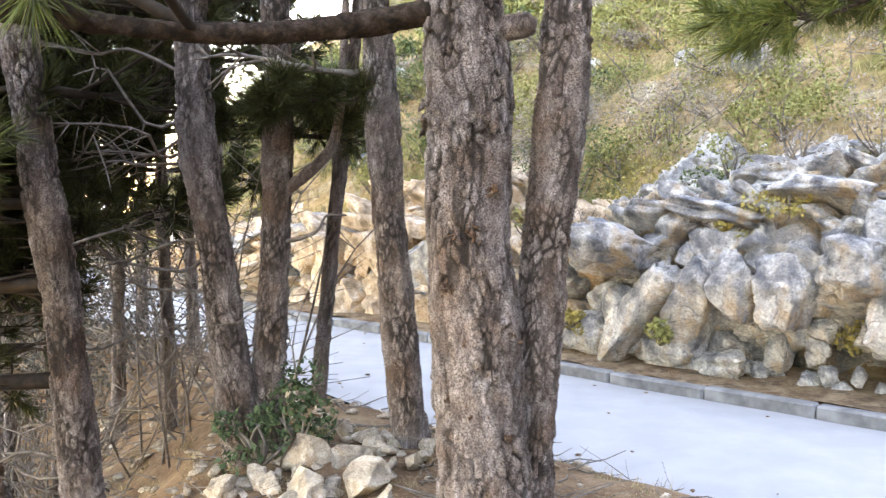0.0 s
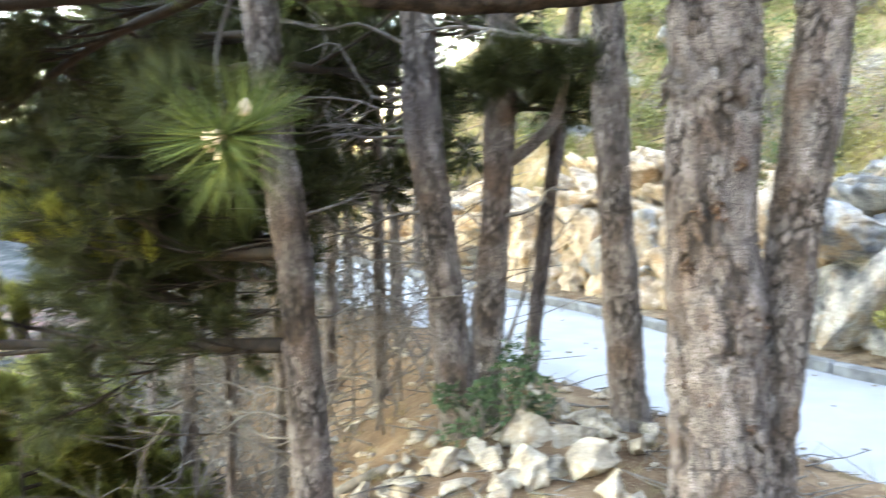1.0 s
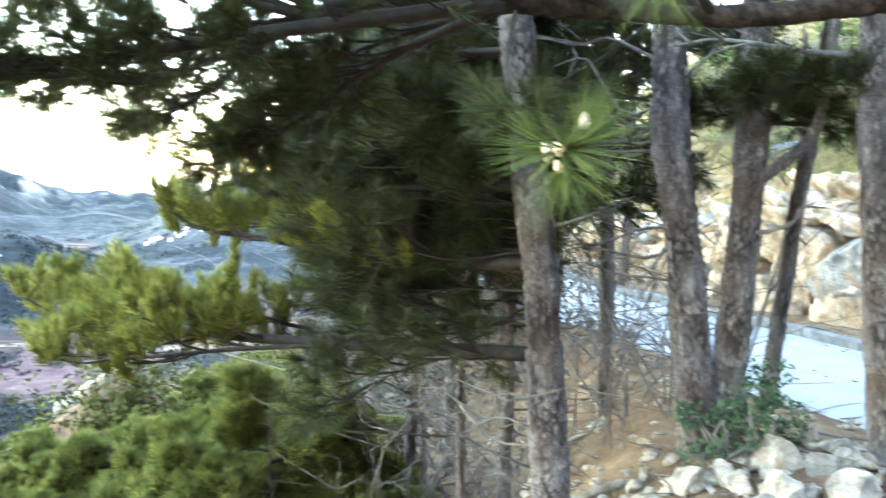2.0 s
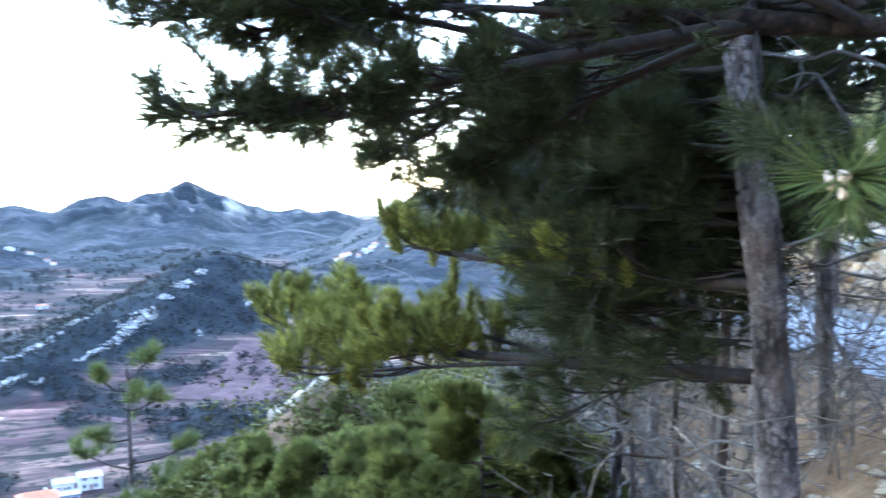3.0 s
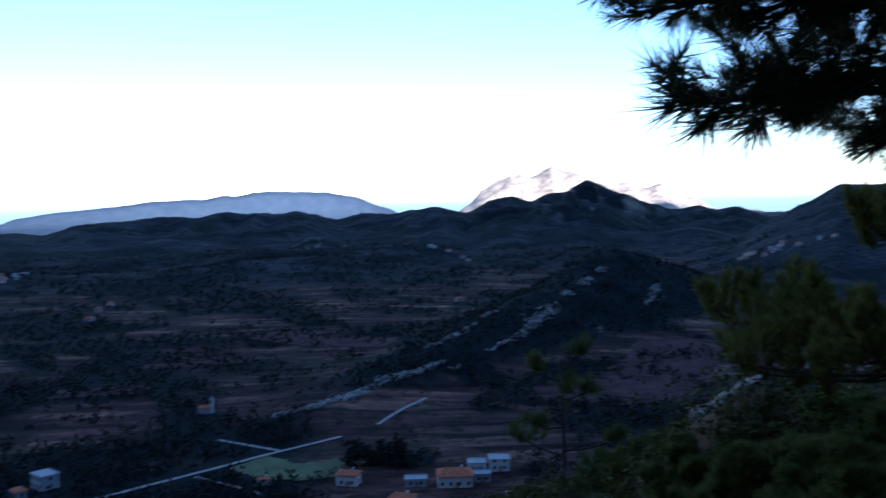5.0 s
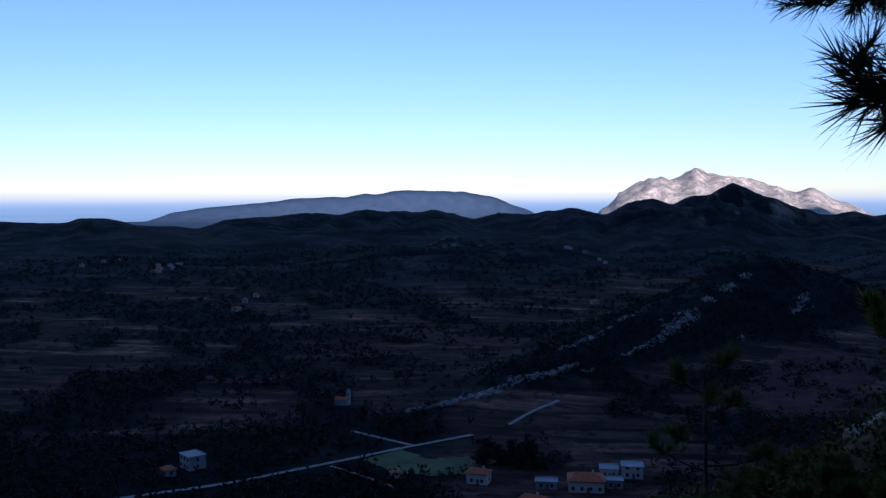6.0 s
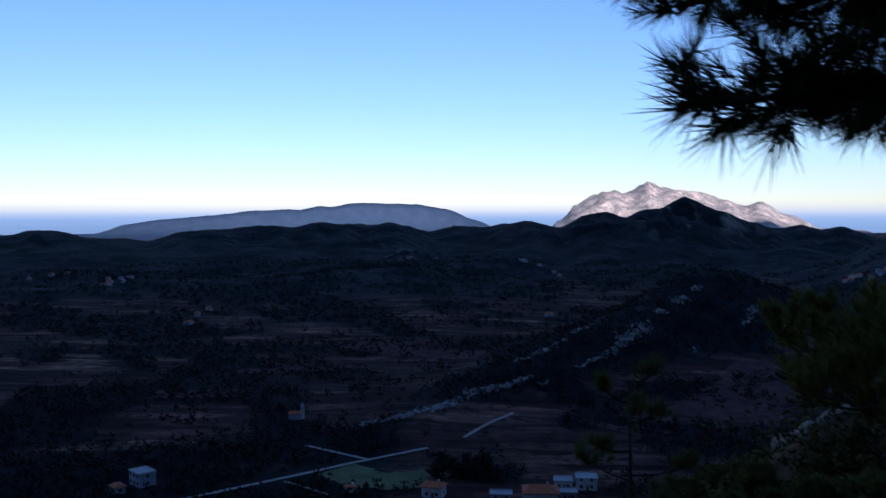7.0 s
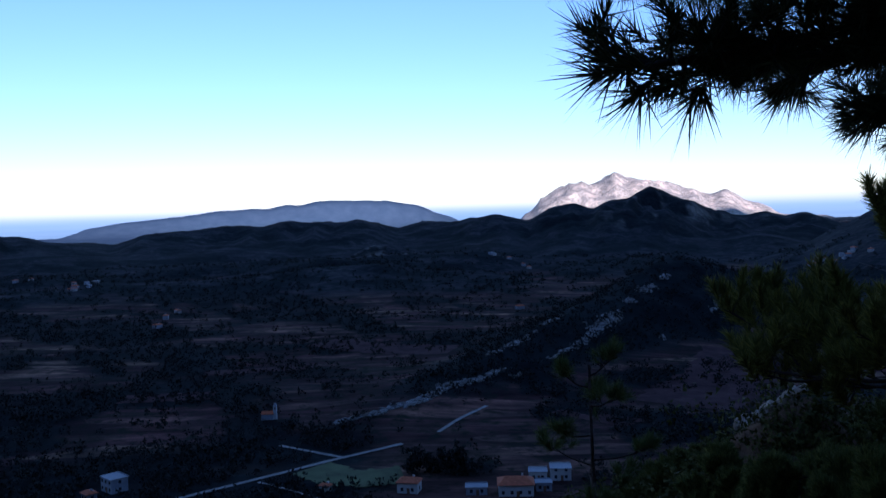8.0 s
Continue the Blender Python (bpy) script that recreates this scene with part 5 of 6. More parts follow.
def build_slope_pines():
    g = np.random.default_rng(12)
    rows = [(47, 8.2, 0.9), (43.5, 7.6, 1.0), (40, 8.4, 1.0), (36.5, 7.4, 1.0), (33, 8.4, 0.9), (49, 11, 1.0), (45, 11.5, 1.2), (41, 11, 1.2), (37.5, 12, 1.2), (33.5, 12.5, 1.2),
            (51, 14.5, 0.9), (47, 15, 1.1), (43, 15.5, 1.3), (39, 17, 1.3), (35, 18, 1.3), (45, 20, 1.2), (41, 22, 1.3), (37, 24, 1.4), (38.5, 6.3, 0.8), (34.5, 6.8, 0.8), (42, 6.6, 0.8)]
    for k, (a, r, w) in enumerate(rows):
        x, y = r * heading(a)
        top = EYE_Z + r * math.tan(radians(-12.0 - ((3.2 if r < 13 else 1.6) if 39.5 < a < 45.5 else 0) - max(a - 43, 0) * 0.5 - max(38 - a, 0) * (0.6 if r < 9 else 0)))
        young_pine(g, x, y, min(max(top - ground_z(x, y), 0.7), 3.2) * g.uniform(0.85, 1.0), w, 80 + k)
    # the lone spindly pine before the valley
    x, y = np.array((-0.6, -0.3)) + 9.4 * heading(54.2)
    z = ground_z(x, y)
    tree = thing("young_pine", "spindly young pine with sparse whorls of needles", "tree", "young pines on the slope", at=(x, y, z))
    line = [(x, y, z - 0.1), (x + 0.04, y, (z + 0.1) * 0.5), (x, y, 0.16)]
    trunk_part("trunk", tree, line, 0.04, 0.012, 10, 40, 0.1)
    whorls = []
    for k, zz in enumerate((0.1, -0.02, -0.2, -0.25, -0.5, -0.75, -0.8, -1.1, -1.15)):
        a = k * 137.5
        ln = 0.18 + 0.45 * (0.15 - zz)
        dx, dy = heading(a) * min(ln, 0.62)
        whorls.append(([(x, y, zz - 0.05), (x + dx * 0.5, y + dy * 0.5, zz - 0.02), (x + dx, y + dy, zz + 0.08)], 0.012, 0.005, 4, 0.2, 0.5, 0.3, 1, 2))
    add_boughs(tree, g, whorls, MID, NEEDLE_ROSE, "", 99, 0.6)


build_slope_pines()


# ---- shrubs and grass near the road ----
def leaf_cloud(g, centre, half, count, size, lobes=5):
    """Many small leaves in uneven lobes; three-cornered, each turned its own way."""
    c = np.asarray(centre, float)
    lob = g.normal(size=(lobes, 3)) * np.asarray(half) * 0.55
    rad = g.uniform(0.35, 0.7, lobes)
    k = g.integers(0, lobes, count)
    d = g.normal(size=(count, 3))
    d /= np.linalg.norm(d, axis=1)[:, None]
    p = c + lob[k] + d * (rad[k] * g.uniform(0.45, 1.0, count) ** 0.5)[:, None] * np.asarray(half)
    a = g.normal(size=(count, 3))
    a /= np.linalg.norm(a, axis=1)[:, None]
    b = np.cross(a, g.normal(size=(count, 3)))
    b /= np.linalg.norm(b, axis=1)[:, None] + 1e-9
    sz = size * g.uniform(0.6, 1.3, count)[:, None]
    v = np.stack([p - b * sz * 0.35, p + b * sz * 0.35, p + a * sz], axis=1).reshape(-1, 3)
    return v, np.arange(len(v)).reshape(-1, 3)


def stems(g, base, half, count, r):
    out = []
    for _ in range(count):
        tip = np.asarray(base) + np.array((g.normal() * half[0] * 0.6, g.normal() * half[1] * 0.6, half[2] * g.uniform(0.9, 1.7)))
        out.append(tube(smooth_line([base, (np.asarray(base) + tip) / 2 + g.normal(size=3) * half[0] * 0.15, tip], 5), np.linspace(r, r * 0.4, 5), 4))
    return join(out)


def shrub(g, x, y, half, leaves, size, mat_, label, lift=0.0, lobes=6):
    z = ground_z(x, y) + lift
    t = thing("shrub", label, "shrub", "shrubs on the hillside", at=(x, y, z))
    v, f = stems(g, (x, y, z - 0.05), half, 7, 0.012)
    tagged(put("stemwork", mesh_of("stemwork", v, f, TWIG), t), kind="stuff")
    v, f = leaf_cloud(g, (x, y, z + half[2] * 0.9), half, leaves, size, lobes)
    tagged(put("foliage", mesh_of("foliage", v, f, mat_, False), t), kind="stuff")


def build_shrubs():
    g = np.random.default_rng(41)
    # the evergreen bush among the stones
    for x, y, h, n in ((-0.92, 4.5, (0.22, 0.16, 0.20), 700), (-0.72, 4.62, (0.2, 0.14, 0.17), 500)):
        shrub(g, x, y, h, n, 0.035, LEAF, "dark evergreen bush with small glossy leaves among stones", 0.08)
    # hillside above the rock face
    for k in range(360):
        s, m = g.uniform(-1, 24), 2.3 + g.uniform(0, 1) ** 1.5 * 22
        x, y = along(s, m)
        b = g.uniform(0.25, 0.6) * (1 + m / 30)
        kind = g.choice([0, 0, 1, 2])
        mat_, lab = ((LEAF_HILL, "yellow-green evergreen shrub on the hillside"), (LEAF_DRY, "dry grey-brown leafless shrub on the hillside"), (LEAF_DARK, "dense dark green shrub on the hillside"))[kind]
        shrub(g, float(x), float(y), (b * 1.2, b * 1.2, b * g.uniform(0.6, 0.9)), 2000 if m < 9 else 1200, (0.030 + m * 0.004) * (0.6 if kind == 1 else 1.0), mat_, lab, 0.0, 9)
    for s, m, b in ((3.2, 1.0, 0.16), (4.4, 1.15, 0.18), (2.6, 2.1, 0.3), (5.5, 1.4, 0.25), (1.6, 2.6, 0.35), (3.0, 3.0, 0.4), (6.8, 1.5, 0.3), (8.5, 1.6, 0.3)):
        x, y = along(s, m)
        shrub(g, float(x), float(y), (b, b, b), 260, 0.05, LEAF_OCHRE, "ochre tuft of dry grass growing in the rock", 0.35 if m < 2 else 0.0, 5)


def build_rock_plants():
    """Tufts and wiry brush that grow in the clefts of the rock face."""
    g = np.random.default_rng(42)
    for s, m, z, b, mat_, lab in ((3.85, 1.1, 1.72, 0.26, LEAF_OCHRE, "olive and ochre grass tuft in a cleft"), (4.2, 1.0, 1.5, 0.14, LEAF_OCHRE, "ochre grass tuft on a rock ledge"), (5.85, 0.5, 0.5, 0.13, LEAF_OCHRE, "ochre grass tuft low on the rock"),
                                  (4.65, 0.36, 0.5, 0.11, LEAF_HILL, "small green tuft growing from the rock"), (4.0, 2.0, 2.35, 0.38, LEAF_DRY, "wiry grey leafless brush on the rock"), (3.3, 2.2, 2.5, 0.4, LEAF_DRY, "wiry grey leafless brush on the rock"),
                                  (4.6, 1.1, 1.6, 0.18, LEAF_DRY, "wiry grey leafless brush on a ledge"), (6.3, 1.2, 1.3, 0.32, LEAF_DRY, "wiry brown leafless brush beside the rock"), (6.7, 1.6, 1.5, 0.36, LEAF_DRY, "wiry brown leafless brush beside the rock"),
                                  (5.9, 1.9, 1.85, 0.36, LEAF_OCHRE, "dry ochre grass above the rock"), (5.0, 2.4, 2.3, 0.4, LEAF_HILL, "yellow-green evergreen shrub above the rock"), (7.4, 1.5, 1.5, 0.4, LEAF_HILL, "yellow-green evergreen shrub above the rock")):
        x, y = (float(q) for q in along(s, m))
        shrub(g, x, y, (b, b, b * 0.8), 420, 0.035 if mat_ is LEAF_DRY else 0.05, mat_, lab, z - b * 0.7 - ground_z(x, y), 7)


def grass(g, count, place, tall_, name, label, mat_, width=0.006):
    """Dry blades in tufts, one joined carpet."""
    vs = []
    for _ in range(count):
        x, y = place()
        z = ground_z(x, y)
        n = 18
        p = np.array((x, y, z - 0.02)) + np.concatenate([g.normal(size=(n, 2)) * tall_ * 0.35, np.zeros((n, 1))], axis=1)
        d = np.concatenate([g.normal(size=(n, 2)) * 0.45, np.ones((n, 1))], axis=1) * tall_ * g.uniform(0.5, 1.2, (n, 1))
        w = g.normal(size=(n, 3)) * (1, 1, 0)
        w *= width / np.linalg.norm(w, axis=1)[:, None]
        vs.append(np.stack([p - w, p + w, p + d], axis=1).reshape(-1, 3))
    v = np.concatenate(vs)
    return tagged(new(name, mesh_of(name, v, np.arange(len(v)).reshape(-1, 3), mat_, False)), label, "grass", kind="stuff")


def build_grass():
    g = np.random.default_rng(43)

    def hill():
        x, y = along(g.uniform(-2, 22), 2.4 + g.uniform(0, 1) ** 1.4 * 20)
        return float(x), float(y)

    grass(g, 4200, hill, 0.24, "hill_grass", "dry straw-coloured and olive grass on the hillside", LEAF_STRAW, 0.005)

    def verge():
        x, y = along(g.uniform(-2, 18), g.uniform(0.25, 1.0))
        return float(x), float(y)

    grass(g, 200, verge, 0.07, "verge_grass", "short dry grass along the kerb", LEAF_STRAW, 0.004)

    def bank():
        r, a = g.uniform(3.2, 9), g.uniform(-14, 30)
        x, y = r * heading(a)
        return (x, y) if (x + y) * 0.707 < 3.9 else (-0.7, 5.0)

    grass(g, 350, bank, 0.07, "bank_grass", "sparse dry grass and needles on the bank", LEAF_STRAW, 0.003)


RIB = stone_material("white_limestone", (0.20, 0.185, 0.17), (0.33, 0.31, 0.285), (0.50, 0.475, 0.44), (0.20, 0.175, 0.13), 0.25)
LEAF_DARK = leaf_material("dark_shrub_leaf", (0.035, 0.06, 0.025), (0.09, 0.12, 0.045))
LEAF_OCHRE = leaf_material("ochre_leaf", (0.14, 0.11, 0.035), (0.30, 0.25, 0.09))
LEAF_STRAW = leaf_material("straw", (0.09, 0.08, 0.04), (0.31, 0.235, 0.135))
def build_hill_stones():
    g = np.random.default_rng(44)
    for k in range(34):
        x, y = (float(q) for q in along(g.uniform(1, 18), 3.6 + 13 * g.uniform(0, 1) ** 1.3))
        b = g.uniform(0.10, 0.34)
        v, f = block_stone(4400 + k, (b * 1.4, b, b * 0.7), 3)
        v = turned(v, g.normal() * 0.3, g.normal() * 0.3, g.uniform(0, 6.3))
        tagged(put("stone", mesh_of("stone", v, f, CLIFF, False), at=(x, y, ground_z(x, y) + b * 0.25)), "pale limestone boulder on the dry hillside", "stone", "stones on the hillside")
    for k in range(12):
        x, y = (float(q) for q in along(g.uniform(2, 11), g.uniform(3.2, 10)))
        z = ground_z(x, y)
        h = g.uniform(0.7, 1.6)
        t = thing("sapling", "bare pale grey sapling on the dry hillside", "sapling", "saplings on the hillside", at=(x, y, z))
        base = np.array((x, y, z - 0.05))
        tip = base + np.array((g.normal() * 0.25, g.normal() * 0.25, h))
        line = smooth_line([base, (base + tip) / 2 + g.normal(size=3) * 0.06, tip], 8)
        put("stem", mesh_of("stem", *tube(line, np.linspace(0.018, 0.005, 8), 6), TWIG), t)
        for _ in range(6):
            i = int(g.integers(2, 8))
            e = np.array((g.normal(), g.normal(), 0.8)) * h * 0.16
            put("twig", mesh_of("twig", *tube(np.stack([line[i], line[i] + e * 0.5 + g.normal(size=3) * 0.02, line[i] + e]), (0.007, 0.005, 0.002), 5), TWIG), t)


def build_road_litter():
    g = np.random.default_rng(45)
    bits = []
    for k in range(150):
        m = -2.3 * g.uniform(0, 1) if k % 3 == 0 else -0.22 * g.uniform(0, 1) - 0.02 if k % 3 == 1 else -2.3 + 0.3 * g.uniform(0, 1)
        x, y = (float(q) for q in along(g.uniform(-1, 14), m))
        b = g.uniform(0.008, 0.028)
        v, f = stone(4600 + k, (b * 1.5, b, b * 0.4), 1, 5, 0.1)
        bits.append((turned(v, 0, 0, g.uniform(0, 6)) + np.array((x, y, 0.032 - 0.03 * ((m + 1.17) / 1.2) ** 2 + b * 0.2)), f))
    tagged(new("road_litter", mesh_of("road_litter", *join(bits), SOIL, False)), "dry leaves and grit scattered on the road", "litter", kind="stuff")


build_hill_stones()
build_road_litter()
build_shrubs()
build_rock_plants()
build_grass()


# ---- undergrowth of the wood and the slope ----
def build_thicket():
    g = np.random.default_rng(51)
    wood = []
    for k in range(420):
        r, a = 5.8 + 18 * g.uniform(0, 1) ** 1.1, g.uniform(9, 32)
        x, y = r * heading(a)
        if (x + y) * 0.707 > road_edge(np.array((y - x) * 0.707)) - 2.9:
            continue
        z = ground_z(x, y)
        h = g.uniform(0.8, 3.0)
        b = np.array((x, y, z - 0.05))
        tip = b + np.array((g.normal() * 0.4 * h, g.normal() * 0.4 * h, h * g.uniform(0.5, 1.0)))
        line = smooth_line([b, (b + tip) / 2 + g.normal(size=3) * 0.08 * h, tip], 6)
        wood.append(tube(line, np.linspace(0.010, 0.002, 6), 4))
        for _ in range(7):
            q = line[g.integers(1, 6)]
            e = np.array((g.normal(), g.normal(), 0.5)) * h * 0.22
            wood.append(tube(np.stack([q, q + e * 0.5 + g.normal(size=3) * 0.04, q + e]), (0.005, 0.0035, 0.002), 3))
    v, f = join(wood)
    tagged(new("thicket", mesh_of("thicket", v, f, BRUSH)), "bare grey-brown brushwood under the pines", "undergrowth", kind="stuff")
    pieces = []
    for k in range(1900):
        r, a = 10 + 30 * g.uniform(0, 1), g.uniform(10, 32)
        x, y = r * heading(a)
        if (x + y) * 0.707 > road_edge(np.array((y - x) * 0.707)) - 2.9:
            continue
        b = g.uniform(0.25, 0.6)
        pieces.append(leaf_cloud(g, (x, y, ground_z(x, y) + b * g.uniform(0.4, 3.4)), (b * 1.3, b * 1.3, b), 110, 0.012 + r * 0.0036, 6))
    v, f = join(pieces)
    tagged(new("underwood", mesh_of("underwood", v, f, LEAF_BROWN, False)), "grey-brown leafless underwood beneath the pines", "undergrowth", kind="stuff")
    # scrub that covers the slope under the viewpoint
    pieces = []
    for k in range(2300):
        r, a = g.uniform(6.5, 75) ** 1.0, g.uniform(30, 78)
        x, y = r * heading(a)
        b = g.uniform(0.2, 0.45) * (1 + r / 70)
        if a > 50 and r > 14:
            b *= 0.65
        pieces.append(leaf_cloud(g, (x, y, ground_z(x, y) + b * 0.45), (b * 1.3, b * 1.3, b * 0.8), 130, 0.035 + r * 0.003, 7))
    # low cushions of it that cover the raised ground below the rock ledge
    h = np.random.default_rng(77)
    for k in range(170):
        w, q = h.uniform(0.62, 2.6), h.uniform(-2.6, 0.3)
        x, y = -9.65 + w * math.cos(q), 9.10 + w * math.sin(q)
        b = h.uniform(0.06, 0.12) + 0.1 * w
        pieces.append(leaf_cloud(h, (x, y, ground_z(x, y) + b * 0.2), (b * 1.3, b * 1.3, b * 0.8), 130, 0.06, 7))
    v, f = join(pieces)
    tagged(new("slope_scrub", mesh_of("slope_scrub", v, f, LEAF_SLOPE, False)), "low olive-green scrub covering the slope", "undergrowth", kind="stuff")
    for k in range(26):
        r, a = g.uniform(16, 40), g.uniform(44, 62)
        x, y = r * heading(a)
        b = g.uniform(0.15, 0.42)
        loose_stone(x, y, (b * 1.4, b, b * 0.8), 700 + k, 0.15, STONE, 2, "pale limestone boulder among scrub on the slope")
    # a broken ledge of pale rock that runs up the slope
    x, y = np.array((-0.7, -0.33)) + 13 * heading(43.5)
    up = np.array((math.cos(0.6) * math.cos(radians(38)), math.cos(0.6) * math.sin(radians(38)), math.sin(0.6)))
    bits = []
    for k, u in enumerate(np.linspace(-1, 1, 9)):
        q, f = block_stone(555 + k, (0.13, 0.11, 0.05 + 0.02 * math.sin(k * 2.3)), 3, 8, 0.09)
        bits.append((turned(q, 0.3, -0.6 + 0.2 * math.sin(k * 1.7), radians(38)) + up * 0.46 * u + np.array((0, 0, 0.66 + 0.02 * math.cos(k * 2.9))), f))
    tagged(put("rock_slab", mesh_of("rock_slab", *join(bits), STONE, False), at=(x, y, -1.66)), "broken ledge of pale tilted limestone on the slope", "rock")
    for k in range(60):
        r, a = g.uniform(6.5, 15), g.uniform(13, 32)
        x, y = r * heading(a)
        if (x + y) * 0.707 > road_edge(np.array((y - x) * 0.707)) - 3.2:
            continue
        b = g.uniform(0.05, 0.13)
        loose_stone(x, y, (b * 1.4, b, b * 0.8), 1200 + k, 0.0, STONE, 3, "pale limestone rock on the wooded slope")


def build_litter():
    """Fallen twigs, cones and chips strewn under the pines."""
    g = np.random.default_rng(57)
    sticks, chips = [], []
    for k in range(1500):
        r, a = 2.6 + 7 * g.uniform(0, 1) ** 1.2, g.uniform(-16, 34)
        x, y = r * heading(a)
        if (x + y) * 0.707 > road_edge(np.array((y - x) * 0.707)) - 2.9:
            continue
        z = ground_z(x, y)
        if k % 3:
            d = np.array((g.normal(), g.normal(), 0.12 * abs(g.normal())))
            d *= g.uniform(0.05, 0.35) / np.linalg.norm(d)
            p = np.array((x, y, z + 0.008))
            sticks.append(tube(np.stack([p, p + d * 0.5 + g.normal(size=3) * 0.01, p + d]), np.array((1, 0.8, 0.5)) * g.uniform(0.002, 0.006), 4))
        else:
            b = g.uniform(0.012, 0.04)
            v, f = stone(2000 + k, (b * 1.4, b, b * 0.7), 1, 5, 0.08)
            chips.append((turned(v, 0, 0, g.uniform(0, 6)) + np.array((x, y, z + b * 0.3)), f))
    v, f = join(sticks)
    tagged(new("fallen_twigs", mesh_of("fallen_twigs", v, f, TWIG)), "fallen grey twigs scattered under the pines", "litter", kind="stuff")
    v, f = join(chips)
    tagged(new("gravel", mesh_of("gravel", v, f, STONE, False)), "pale limestone chips scattered on brown litter", "gravel", kind="stuff")
    lx, ly = np.linspace(-1.95, -1.42, 12), np.linspace(4.75, 4.55, 12)
    log = tube(np.stack([lx, ly, np.array([ground_z(p, q) for p, q in zip(lx, ly)]) + 0.03], axis=1), np.linspace(0.035, 0.025, 12), 10)
    tagged(new("fallen_branch", mesh_of("fallen_branch", *log, TWIG)), "weathered fallen branch lying on the bank", "branch")


build_litter()
BRUSH = twig_material("brushwood", (0.06, 0.05, 0.045), (0.17, 0.145, 0.13))
LEAF_BROWN = leaf_material("underwood_leaf", (0.036, 0.036, 0.030), (0.11, 0.10, 0.086))
LEAF_SLOPE = leaf_material("slope_scrub_leaf", (0.030, 0.036, 0.009), (0.105, 0.098, 0.026))
build_thicket()


# ---- the valley ----
TRACK = plain("pale_gravel", (0.30, 0.275, 0.245), 0.95, 0.2, 0.4)
GRASS_FIELD = plain("meadow", (0.10, 0.115, 0.045), 0.95, 0.35, 0.08)
PLOUGH = plain("ploughed_earth", (0.075, 0.042, 0.040), 0.95, 0.45, 0.1)
PLOUGH.node_tree.nodes["Principled BSDF"].inputs["Specular IOR Level"].default_value = 0.03


def drape(name, points, width, mat_, label, category, lift=0.35, kind="structure"):
    """A band laid on the land along a line."""
    line = smooth_line([(x, y, 0) for x, y in points], 60)[:, :2]
    t = np.gradient(line, axis=0)
    t /= np.linalg.norm(t, axis=1)[:, None]
    nrm = np.stack([-t[:, 1], t[:, 0]], axis=1)
    rows = []
    for k in np.linspace(-0.5, 0.5, 4):
        p = line + nrm * (width * k * (1 + 0.15 * vn(np.arange(60) * 0.4, np.full(60, k * 9))))[:, None]
        rows.append(np.concatenate([p, land(p[:, 0], p[:, 1])[0][:, None] + lift], axis=1))
    v = np.concatenate(rows)
    i, j = np.meshgrid(np.arange(3), np.arange(59), indexing="ij")
    a = (i * 60 + j).ravel()
    return tagged(new(name, mesh_of(name, v, np.stack([a, a + 1, a + 61, a + 60], axis=1), mat_)), label, category, kind=kind)


drape("valley_road", [(-340, -10), (-346, 40), (-353, 68), (-361, 98), (-370, 129), (-376, 160)], 2.6, TRACK, "pale country road across the valley floor", "road")
drape("side_road", [(-404, 111), (-386, 121), (-369, 130)], 2.3, TRACK, "pale side road joining the country road", "road")
drape("field_track", [(-354, 88), (-338, 96), (-318, 104)], 1.7, TRACK, "pale farm track between fields", "track")
drape("gravel_track", [(-386, 183), (-404, 204), (-420, 228)], 2.2, TRACK, "straight pale gravel track beside scrub", "track")
drape("meadow", [(-362, 112), (-340, 122), (-334, 142)], 22, GRASS_FIELD, "green meadow beside the country road", "field", 0.3)
for pts, w in (([(-480, 470), (-420, 400), (-370, 320)], 60), ([(-395, 255), (-370, 262), (-350, 268)], 9), ([(-376, 268), (-352, 280)], 7), ([(-700, 230), (-640, 260), (-600, 300)], 40), ([(-560, 60), (-540, 110)], 24), ([(-620, 120), (-600, 190)], 18)):
    drape("ploughed_field", pts, w, PLOUGH, "bare reddish-brown ploughed field in the valley", "field", 0.28)


def rib(points, wide, count, seed, big=2.6):
    """A band of bare limestone breaking out of the scrub."""
    g = np.random.default_rng(seed)
    line = smooth_line([(x, y, 0) for x, y in points], 80)[:, :2]
    pieces = []
    for _ in range(count):
        u = g.uniform(0, 1)
        i = int(u * 78)
        way = line[i + 1] - line[i]
        p = line[i] + g.normal(size=2) * wide * 0.33 * (0.4 + math.sin(u * 3.1))
        b = g.uniform(0.35, 1.0) * big
        v, f = stone(int(g.integers(1, 9999)), (b * g.uniform(1.3, 2.4), b * 0.7, b * 0.7), 2, 8, 0.07)
        v = turned(v, g.uniform(-0.3, 0.3), g.uniform(-0.2, 0.2), math.atan2(way[1], way[0]) + g.normal() * 0.25) + np.array((p[0], p[1], ground_z(p[0], p[1]) + b * 0.3))
        pieces.append((v, f))
    v, f = join(pieces)
    tagged(new("rock_rib", mesh_of("rock_rib", v, f, RIB)), "band of bare white limestone along the ridge", "rock", kind="stuff")


rib([(-426, 146), (-431, 174), (-444, 203), (-459, 225), (-462, 246), (-481, 276)], 5.5, 420, 1, 1.7)
rib([(-508, 277), (-524, 305), (-549, 340)], 5, 130, 2, 1.6)
rib([(-556, 350), (-575, 372), (-588, 390)], 5, 90, 3, 1.8)
rib([(-488, 312), (-517, 358), (-540, 388)], 4.5, 160, 4, 1.6)
rib([(-526, 368), (-552, 402), (-576, 434)], 8, 380, 5, 1.9)
rib([(-592, 452), (-600, 464)], 6, 36, 6, 2.2)
rib([(-620, 490), (-632, 512)], 12, 70, 7, 1.8)
rib([(-645, 535), (-652, 546)], 6, 12, 8, 3.0)
